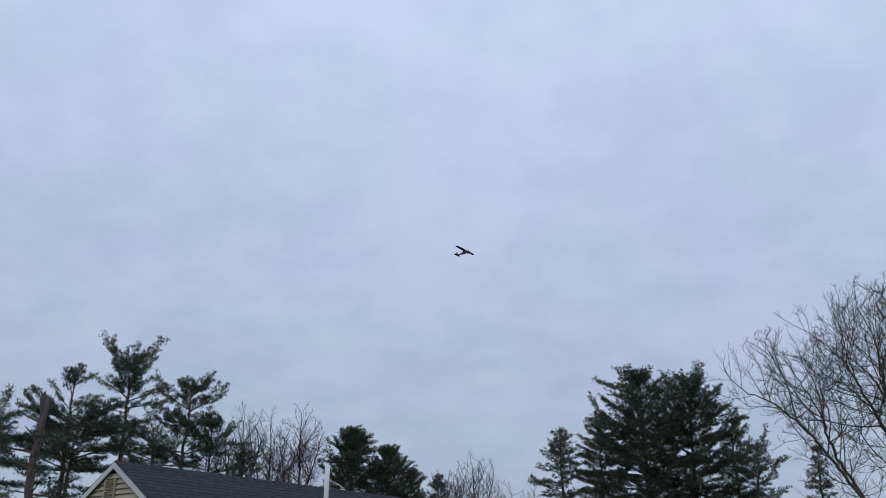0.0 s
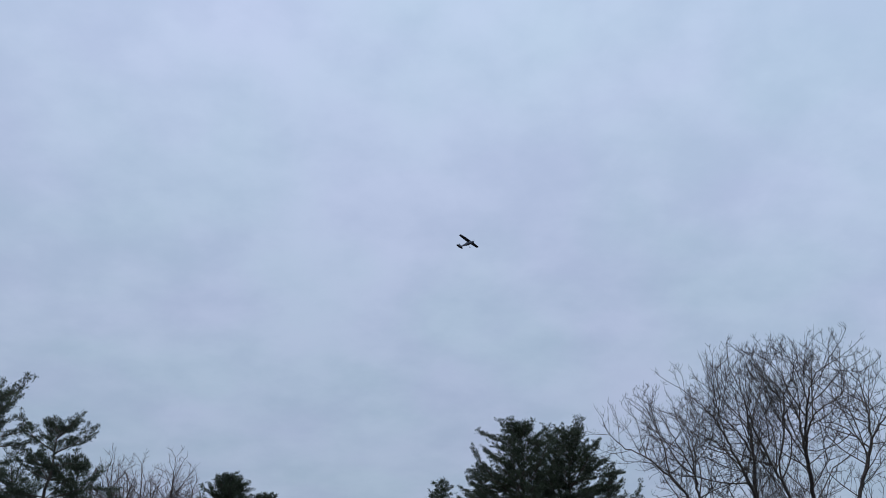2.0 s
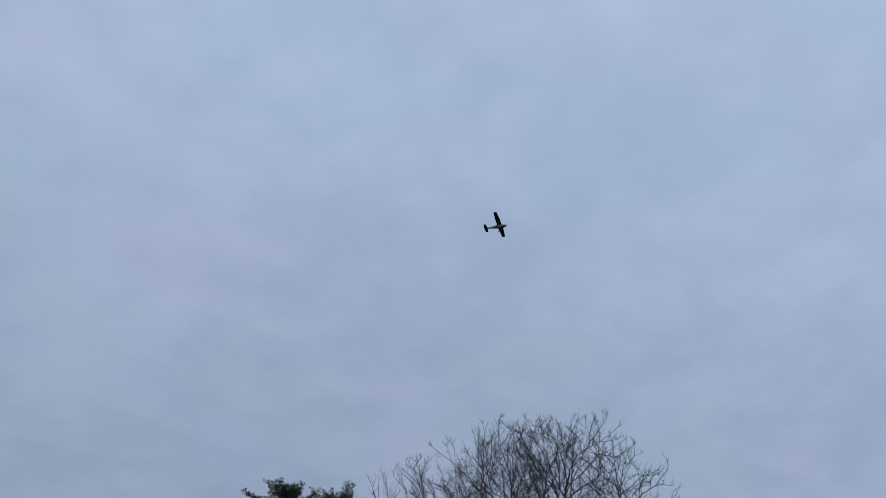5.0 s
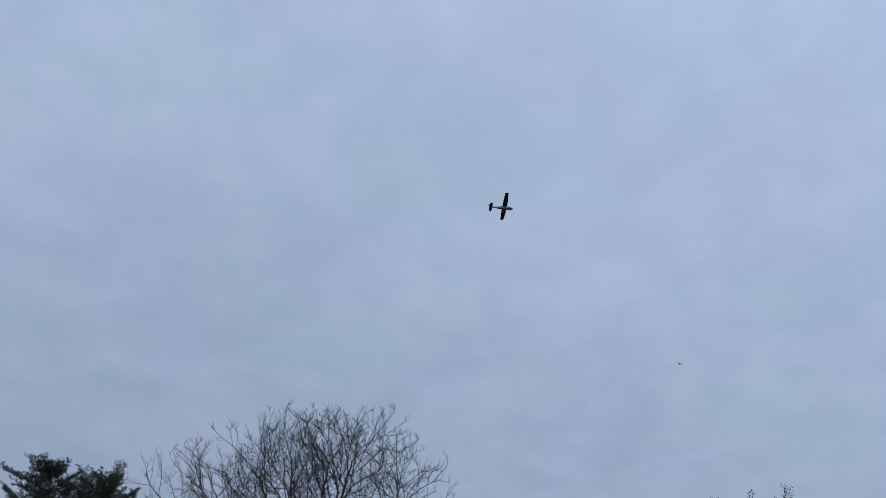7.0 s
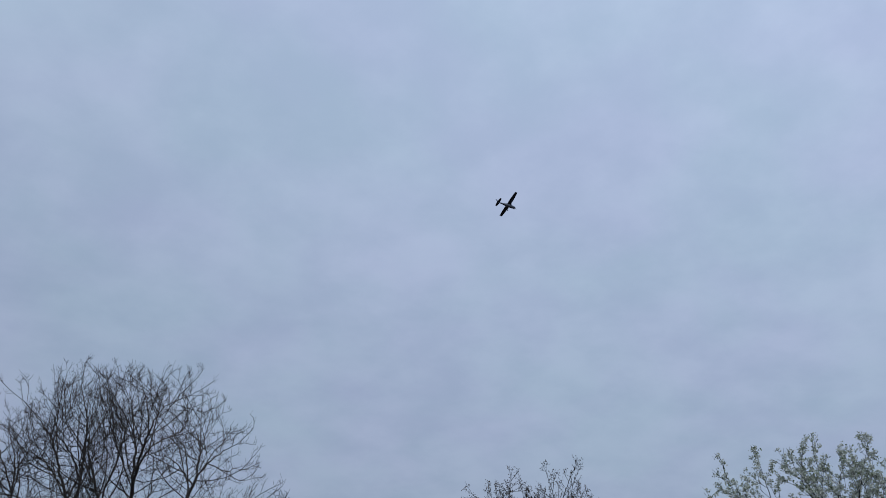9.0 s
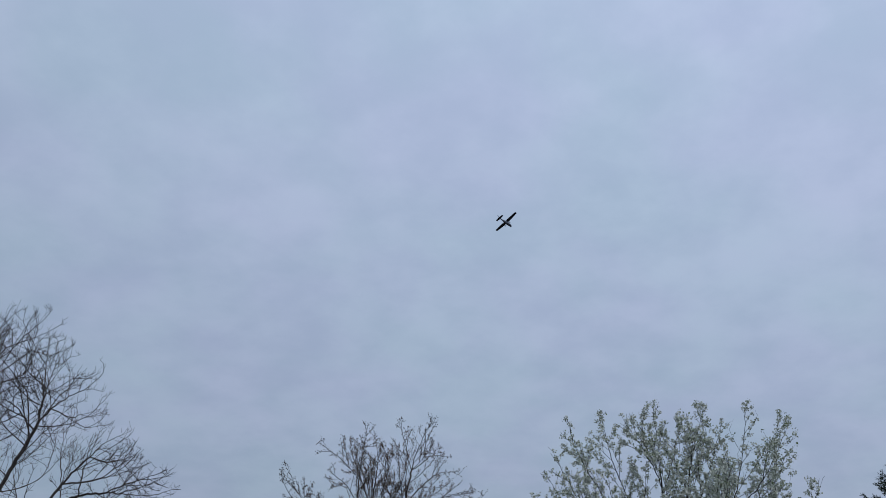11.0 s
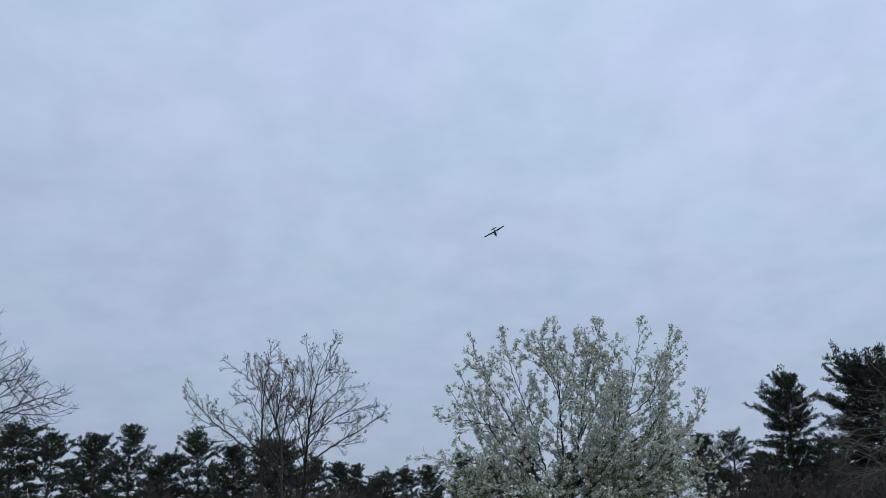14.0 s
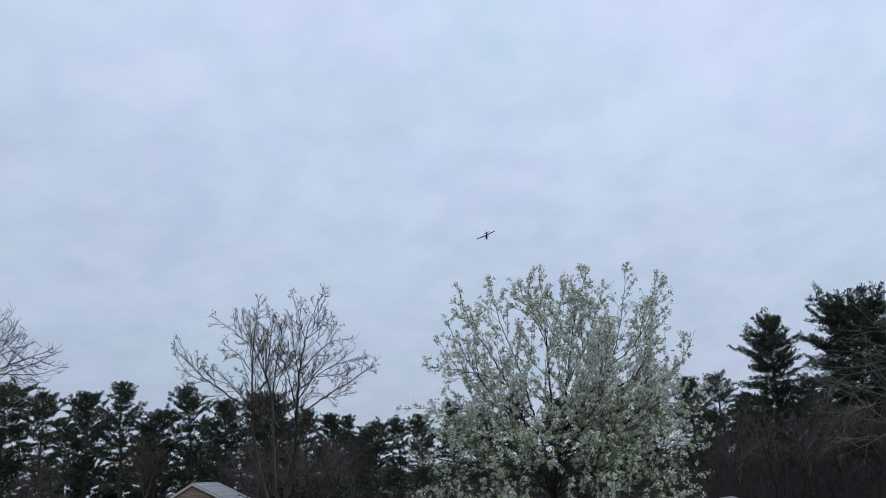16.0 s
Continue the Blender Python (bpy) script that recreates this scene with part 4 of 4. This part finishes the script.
edge_limbs = [facing(94, l) for l in ([(0, 0, 0), (0, 0, 1.9)], [(0, 0, 1.4), (-0.9, 0, 3.0), (-2.2, 0, 3.6), (-3.2, 0.1, 3.3)], [(0, 0, 1.7), (-0.7, 0.1, 4.0), (-1.6, 0.1, 5.0)], [(0, 0, 1.9), (0.3, 0, 4.2), (0.2, 0, 6.0)], [(0, 0, 1.3), (-1.2, -0.2, 2.3), (-2.8, -0.2, 2.3)],
                                          [(-0.7, 0.1, 3.6), (-1.8, 0.2, 4.3), (-2.5, 0.3, 4.3)], [(0, 0, 1.4), (-1.0, 0.4, 2.8), (-2.4, 0.6, 3.1)])]
edge_lobes = facing(94, [(-2.2, 0, 3.6, 1.5, 1.4, 1.1), (-1.4, 0, 4.9, 1.1, 1.2, 1.1), (-2.0, 0, 2.4, 1.7, 1.4, 0.9), (0.2, 0, 5.2, 1.4, 1.4, 1.8)])
broadleaf("arching_bare_tree", edge, edge_limbs, edge_lobes, 41, 0.0036, 2.8, "leafless tree with pale arching branches before dark brush", PALE, lift=0.0, wander=0.06, gaps=(0.34, 0.34, 0.28, 0.26), longest=1.9)


# ---------------------------------------------------------------- pines round the garden
WHITE_PINE = "tall white pine with level boughs of dark green needles"


def pine_at(az, d, top_el, radius, bare_frac, seed, label=WHITE_PINE, **kw):
    xy = plan(az, d)
    h = EYE + d * math.tan(radians(top_el)) - ground_z(*xy) - 0.4
    return pine("white_pine", xy, h, radius, bare_frac, seed, label, **kw)


# behind the tan house
pine_at(-19.3, 46, 13.7, 2.7, 0.5, 101, arms=5, gaps=0.2, rise=0.5, sweep=0.9, shape=5.5, top=0.3, whorl=0.95, ragged=0.3, tuft=19, blade=(0.105, 0.033), sub=0.2, label="tall white pine with open ascending boughs behind a house")
pine_at(-16.2, 47, 12.3, 2.6, 0.5, 102, arms=5, gaps=0.12, rise=0.35, shape=4.5, whorl=0.8, top=0.25, ragged=0.3, tuft=20, blade=(0.105, 0.033), sub=0.18, lean=(0.3, 0.1))
pine_at(-22.2, 44, 12.5, 1.8, 0.62, 103, arms=4, gaps=0.2, rise=0.5, sweep=1.0, shape=4.1, whorl=0.85, top=0.2, ragged=0.3, tuft=19, blade=(0.105, 0.033), sub=0.2)
pine_at(-22.4, 41, 9.9, 2.3, 0.75, 131, arms=7, gaps=0.03, rise=0.2, shape=6.0, whorl=0.42, top=0.6, ragged=0.3, tuft=20, blade=(0.105, 0.033), sub=0.18)
pine_at(-27.6, 40, 9.7, 2.4, 0.72, 104, arms=5, gaps=0.15, rise=0.2, shape=6.0, whorl=0.7, top=0.5, ragged=0.3, tuft=20, blade=(0.105, 0.033), sub=0.18)
pine_at(-12.2, 52, 8.8, 1.5, 0.3, 105, arms=4, gaps=0.2, rise=0.4, shape=4.1, ragged=0.15)
pine_at(-14.0, 49, 10.3, 2.0, 0.4, 115, arms=5, gaps=0.15, rise=0.3, shape=5.0, whorl=0.8, top=0.3, ragged=0.25)
pine_at(-17.6, 52, 9.2, 2.8, 0.45, 128, arms=5, gaps=0.15, rise=0.2, shape=5.0, whorl=0.8, top=0.3)
pine("broken_pine", plan(-24.15, 36.0), 8.2, 2.3, 0.4, 106, "old pine with a snapped bare top and long level boughs", arms=3, gaps=0.45, rise=0.15, shape=6.0, whorl=0.95, top=0.5, trunk_r=0.185, snag=1.6, sweep=0.3, ragged=0.35)
# dense round pine right of the house
pine_at(-5.5, 55, 9.8, 2.5, 0.15, 107, rise=0.35, sweep=1.0, shape=4.0, gaps=0.02, whorl=0.42, arms=7, label="dense rounded pine beside a house roof")
pine_at(-3.4, 56, 8.8, 2.3, 0.15, 108, rise=0.35, sweep=1.0, shape=4.0, gaps=0.02, whorl=0.42, arms=7)
pine_at(-1.8, 58, 7.6, 1.7, 0.15, 130, rise=0.4, shape=4.0, gaps=0.04, whorl=0.45)
pine_at(-0.2, 60, 7.2, 1.4, 0.15, 116, rise=0.4, shape=3.0, gaps=0.1)
# the tall pair
pine_at(12.6, 58, 13.2, 4.1, 0.22, 109, shape=4.0, top=0.12, gaps=0.1, whorl=0.6, arms=7, ragged=0.25, tuft=12, sub=0.2, rise=0.2, sweep=1.0, label="tall dense white pine, one of a close pair")
pine_at(15.4, 60, 12.8, 4.1, 0.22, 110, shape=4.0, top=0.12, gaps=0.1, whorl=0.6, arms=7, ragged=0.25, tuft=12, sub=0.2, rise=0.2, sweep=1.0, label="tall dense white pine, one of a close pair")
pine_at(7.9, 56, 10.0, 2.0, 0.25, 111, shape=3.2, gaps=0.12, rise=0.15)
pine_at(10.3, 62, 10.8, 2.6, 0.25, 117, shape=3.7, gaps=0.12, rise=0.2)
pine_at(18.0, 59, 10.6, 2.0, 0.3, 119, shape=3.7, arms=5, gaps=0.2, rise=0.2, ragged=0.15)
pine_at(19.3, 57, 8.7, 2.3, 0.3, 112, shape=5.4, arms=5, gaps=0.2, rise=0.15, top=0.3, ragged=0.15)
pine_at(22.4, 64, 8.5, 1.5, 0.2, 113, shape=3.2, gaps=0.2)
# beyond the flowering tree
pine_at(84.1, 66, 7.6, 2.15, 0.2, 121, shape=6.5, top=0.32, gaps=0.05, whorl=0.5, arms=8, rise=0.15, sweep=0.9, ragged=0.25, tuft=9, blade=(0.17, 0.055), needles=M_NEEDLES_DARK, fine_wood=False)
pine_at(88.9, 64, 7.7, 3.4, 0.2, 122, shape=7.0, gaps=0.04, whorl=0.5, arms=8, rise=0.3, sweep=0.7, ragged=0.25, tuft=9, blade=(0.17, 0.055), needles=M_NEEDLES_DARK, top=0.42, fine_wood=False)
pine_at(80.9, 72, 4.9, 2.2, 0.2, 123, shape=5.4, needles=M_NEEDLES_DARK, sweep=1.0)
pine_at(92.3, 66, 7.8, 3.2, 0.25, 124, shape=5.0, needles=M_NEEDLES_DARK, fine_wood=False)
pine_at(86.6, 74, 4.0, 2.8, 0.15, 125, shape=6.0, needles=M_NEEDLES_DARK, fine_wood=False)
pine_at(82.6, 76, 3.4, 2.6, 0.15, 126, shape=6.0, needles=M_NEEDLES_DARK, fine_wood=False)
pine_at(90.6, 74, 3.6, 3.0, 0.15, 127, shape=6.0, needles=M_NEEDLES_DARK, fine_wood=False)

for az, d, el, r, sd in ((80.2, 80, 2.6, 2.6, 131), (82.4, 78, 2.4, 2.8, 132), (84.8, 82, 2.6, 2.8, 133), (87.2, 80, 2.4, 3.0, 134), (89.6, 82, 2.6, 3.0, 135), (92.0, 80, 2.6, 3.0, 136)):
    pine_at(az, d, el, r, 0.03, sd, "young dense pine at the wood's edge", shape=3.0, gaps=0.05, whorl=0.6, needles=M_NEEDLES_DARK, tuft=3, blade=(0.28, 0.17), sub=0.34, fine_wood=False)

# the far belt of pines
FAR_LABEL = "far white pine in a dark belt of trees"
far = []
for i, (hh, rr, sh, gp) in enumerate(((16.0, 3.2, 4.5, 0.22), (15.0, 2.8, 3.0, 0.3), (14.0, 3.6, 5.0, 0.2), (15.5, 3.0, 4.0, 0.35))):
    ob = pine("white_pine", plan(40 + 3 * i, 105), hh, rr, 0.34, 140 + i, FAR_LABEL, needles=M_NEEDLES_DARK, tuft=7, blade=(0.22, 0.095), whorl=0.6, sub=0.44, arms=6, gaps=gp, shape=sh, rise=0.5, sweep=0.9, fine_wood=False, ragged=0.25)
    tagged(ob, group="far belt of pines")
    far.append((ob, hh))
belt = [(33.0, 112, 5.4), (35.2, 106, 5.9), (38.1, 104, 6.4), (40.2, 100, 6.0), (42.6, 108, 5.9), (44.5, 100, 6.5), (46.3, 104, 4.6), (48.4, 104, 6.0), (50.6, 100, 5.1), (52.3, 98, 5.5), (53.6, 100, 5.3), (55.2, 108, 4.3),
        (56.9, 104, 3.9), (58.0, 100, 3.8), (59.6, 106, 3.2), (61.0, 102, 3.4), (62.5, 100, 3.5), (64.5, 104, 4.2), (66.6, 100, 3.6), (68.8, 104, 4.4), (71.0, 100, 3.8), (73.0, 106, 4.5), (75.0, 100, 4.0), (77.0, 104, 4.6), (79.2, 96, 4.4), (82.4, 90, 3.2),
        (36.6, 120, 4.2), (41.4, 122, 4.3), (46.0, 122, 3.9), (49.4, 122, 4.0), (54.4, 122, 3.4), (59.0, 122, 2.9), (86.0, 92, 3.6), (90.0, 90, 3.6)]
rng0 = random.Random(8)
for i, (az, d, el) in enumerate(belt):
    ob, hh = far[i % 4]
    x, y = plan(az, d)
    need = EYE + d * math.tan(radians(el)) - ground_z(x, y)
    m = pose(x, y, ground_z(x, y) - 0.05, 0, 0, rng0.uniform(0, 360)) @ Matrix.Diagonal((need / hh * 1.06, need / hh * 1.06, need / hh, 1))
    if i < 4:
        ob.matrix_basis = m
    else:
        c = copy_thing(ob, m)
        c.scale = m.to_scale()


hedge = pine("young_pine", plan(57, 84), 5.4, 2.6, 0.03, 150, "young dense pine in the dark edge of the woods", shape=3.0, gaps=0.05, whorl=0.5, needles=M_NEEDLES_DARK, tuft=3, blade=(0.28, 0.17), sub=0.4, fine_wood=False)
tagged(hedge, group="young pines at the wood's edge")
for i in range(25):
    x, y = plan(58.8 + 1.8 * i, 82 + 5 * (i % 3)) if i < 13 else plan(34.0 + 2.0 * (i - 13), 116 + 6 * (i % 3))
    copy_thing(hedge, pose(x, y, ground_z(x, y) - 0.05, 0, 0, 77 * i))
for i in range(13):
    x, y = plan(34.5 + 2.0 * i, 112 + 4 * (i % 2))
    c = copy_thing(hedge, pose(x, y, ground_z(x, y) - 0.05, 0, 0, 131 * i))
    c.scale = (1.35, 1.35, 1.5 + 0.25 * (i * 7 % 5) / 4)


# ---------------------------------------------------------------- small bare trees and brush in the distance
def small_bare(az, d, top_el, spread, seed, barks, label):
    xy = plan(az, d)
    h = EYE + d * math.tan(radians(top_el)) - ground_z(*xy)
    limbs = [[(0, 0, 0), (0.05, 0, h * 0.4)], [(0.05, 0, h * 0.4), (0.1, 0.1, h * 0.65), (0, 0, h * 0.9)], [(0.05, 0, h * 0.4), (-spread * 0.4, 0.1, h * 0.62), (-spread * 0.7, 0.2, h * 0.84)], [(0.05, 0, h * 0.45), (spread * 0.4, -0.1, h * 0.64), (spread * 0.75, 0, h * 0.85)]]
    lobes = [(0, 0, h * 0.78, spread * 0.9, spread * 0.9, h * 0.26), (-spread * 0.55, 0, h * 0.68, spread * 0.6, spread * 0.7, h * 0.2), (spread * 0.55, 0, h * 0.68, spread * 0.6, spread * 0.7, h * 0.2)]
    return broadleaf("bare_tree", xy, limbs, lobes, seed, 0.0075, 2.45, label, barks, step=0.22, gaps=(0.26, 0.27, 0.25, 0.24), least=0.26, first=0.6, angle=62, lift=0.04, wander=0.07, longest=1.6, spur=(0.012, 0.3, 0.25, 0.7))


for i, (az, d, el, sp, bk) in enumerate(((-12.4, 62, 11.0, 1.9, RED), (-10.7, 66, 10.5, 1.6, RED), (-8.9, 62, 10.9, 2.0, RED), (-14.5, 66, 9.6, 1.4, RED), (2.0, 70, 8.3, 2.1, RED), (0.4, 74, 7.3, 1.8, RED), (4.4, 74, 6.6, 1.8, RED), (5.8, 78, 6.3, 1.6, RED), (45.9, 96, 3.4, 2.2, RED), (40.0, 90, 2.4, 2.4, RED), (58.2, 70, 2.6, 2.2, BARKS), (51.5, 60, 2.4, 2.0, RED), (53.6, 42, 3.2, 2.3, RED), (56.4, 44, 2.8, 2.2, RED), (81.4, 47, 2.2, 2.0, RED), (83.4, 50, 2.6, 2.2, RED), (85.3, 48, 2.0, 2.0, RED), (87.0, 52, 2.8, 2.4, RED), (89.4, 49, 2.2, 2.2, RED), (91.5, 50, 2.6, 2.2, RED))):
    small_bare(az, d, el, sp, 200 + i, bk, "small leafless tree with reddish twigs in the distance")


def brush(name, az0, az1, d0, d1, height, count, seed, mat, label):
    """A thicket of thin leaning stems."""
    rng = np.random.default_rng(seed)
    t = Tubes()
    for _ in range(count):
        x, y = plan(rng.uniform(az0, az1), rng.uniform(d0, d1))
        z = ground_z(x, y) - 0.05
        h = height * rng.uniform(0.35, 1.1)
        ln = rng.normal(size=2) * 0.3 * h
        mid = np.array([x + ln[0] * 0.35, y + ln[1] * 0.35, z + h * 0.55])
        end = np.array([x + ln[0], y + ln[1], z + h])
        t.add([(x, y, z), mid, end], [0.022, 0.016, 0.006], 3)
        for _ in range(4):
            w = rng.uniform(0.25, 0.95)
            p = np.array([x, y, z]) * (1 - w) + end * w
            d = rng.normal(size=3) * 0.6 + [0, 0, 0.4]
            t.add([p, p + d * 0.35 * h * 0.5, p + d * 0.35 * h + [0, 0, 0.15]], [0.011, 0.008, 0.004], 3)
    ob = new(name, t.mesh(name, mat))
    tagged(ob, label, "brush", kind="stuff")


brush("brush_thicket", 79, 98, 46, 62, 4.4, 1300, 61, M_BRUSH, "dense thicket of dark leafless stems at the wood's edge")
brush("hedgerow_brush", 56, 80, 58, 76, 3.6, 900, 64, M_BRUSH, "dark leafless hedgerow behind a flowering tree")
brush("woodland_undergrowth", 33, 80, 84, 112, 4.5, 900, 62, M_RED_TWIG, "reddish brown leafless undergrowth beneath pines")
brush("house_side_brush", -16, 8, 58, 76, 5.0, 700, 63, M_RED_TWIG, "reddish leafless brush behind a house")


# ---------------------------------------------------------------- a bird crossing the sky
def make_bird():
    root = new("bird")
    tagged(root, "small dark bird gliding high across the sky", "bird")
    body = []
    for y, r in ((0.13, 0.004), (0.11, 0.02), (0.07, 0.03), (0.0, 0.034), (-0.08, 0.02), (-0.12, 0.012), (-0.18, 0.02)):
        f = 0.25 if y < -0.1 else 1.0
        body.append([(r * math.cos(a), y, f * r * math.sin(a)) for a in (2 * math.pi * i / 8 for i in range(8))])
    child("body", loft(body, "body", M_RUBBER), root)
    for s in (-1, 1):
        wing = []
        for x, y, c, z in ((0.02, 0.02, 0.11, 0.01), (0.12, 0.045, 0.10, 0.04), (0.21, 0.0, 0.06, 0.05), (0.27, -0.05, 0.015, 0.045)):
            wing.append([(s * x, y + c * a, z + 0.008 * b) for a, b in ((0.5, 0), (0, 1), (-0.5, 0), (0, -1))])
        child("wing", loft(wing, "wing", M_RUBBER), root)
    return root


bird = make_bird()


# ---------------------------------------------------------------- what moves
# seconds, place and turn of the aircraft
FLIGHT = [
    (0, 9.6, 368.2, 141.8, 3.2, -6.1, -135.9),
    (0.5, 19.8, 355.5, 143.5, 3.1, -7.1, -138.6),
    (1, 30.6, 343.1, 145.1, 3.2, -8.3, -139.6),
    (1.5, 41.3, 330.5, 146.7, 3.6, -8.8, -139.8),
    (2, 52.2, 317.9, 148.4, 3.9, -9.2, -139.7),
    (2.5, 63.0, 305.2, 150.0, 3.1, -10.9, -138.8),
    (3, 73.9, 292.5, 151.6, 2.9, -14.2, -137.7),
    (3.5, 85.1, 279.8, 152.9, 2.4, -17.7, -136.9),
    (4, 96.3, 267.3, 153.9, 1.9, -20.4, -136.6),
    (4.5, 107.8, 255.0, 154.8, 1.3, -22.3, -135.4),
    (5, 119.6, 243.0, 155.4, 0.6, -23.7, -132.8),
    (5.5, 132.0, 231.5, 155.8, 0.1, -24.8, -128.8),
    (6, 145.0, 220.6, 156.0, 0.1, -25.7, -124.3),
    (6.5, 158.8, 210.5, 155.9, 1.5, -26.7, -121.3),
    (7, 172.5, 201.2, 156.1, 2.5, -26.7, -118.3),
    (7.5, 186.5, 192.4, 156.2, 2.5, -26.6, -115.3),
    (8, 200.9, 184.2, 155.7, 2.0, -27.4, -111.1),
    (8.5, 215.5, 176.8, 155.3, 1.8, -28.4, -107.5),
    (9, 230.3, 170.4, 154.5, 0.9, -28.9, -104.1),
    (9.5, 245.2, 164.2, 153.5, -0.8, -29.3, -102.1),
    (10, 260.2, 159.2, 152.0, -3.0, -29.1, -100.9),
    (10.5, 275.0, 155.2, 150.3, -4.7, -28.7, -98.5),
    (11, 289.9, 152.3, 148.4, -5.4, -28.2, -94.4),
    (11.5, 304.6, 150.4, 146.4, -5.1, -27.8, -88.8),
    (12, 319.3, 149.6, 144.3, -4.7, -27.6, -82.5),
    (12.5, 333.9, 149.7, 142.1, -5.2, -27.8, -77.6),
    (13, 348.4, 150.9, 139.5, -5.4, -26.8, -75.0),
    (13.5, 362.7, 152.9, 137.0, -5.0, -26.3, -73.0),
    (14, 376.9, 155.8, 134.2, -5.5, -26.3, -70.5),
    (14.5, 390.8, 159.6, 131.6, -6.3, -25.7, -67.4),
    (15, 404.3, 164.6, 128.6, -6.9, -24.0, -64.7),
    (15.5, 417.6, 170.4, 125.7, -7.1, -22.6, -63.0),
    (16, 430.5, 176.8, 122.5, -6.7, -21.0, -61.4),
]


# seconds, place and bearing of the bird
BIRD = [
    (0, 83.4, 199.7, 23.0, -173),
    (3, 75.2, 136.2, 26.6, -173),
    (6.5, 65.6, 62.2, 30.8, -173),
    (7, 65.0, 51.3, 31.2, -173),
    (7.5, 62.8, 41.1, 32.0, -167),
    (8, 60.0, 30.3, 32.6, -165),
    (8.5, 56.7, 18.7, 31.9, -165),
    (12, 35.3, -59.3, 31.6, -165),
    (16, 10.8, -148.6, 31.2, -165),
]


def motions():
    walk(bird, [(t, pose(x, y, z, 8, -12, -az)) for t, x, y, z, az in BIRD])
    walk(aircraft, [(t, pose(x, y, z, rx, ry, rz)) for t, x, y, z, rx, ry, rz in FLIGHT])


motions()
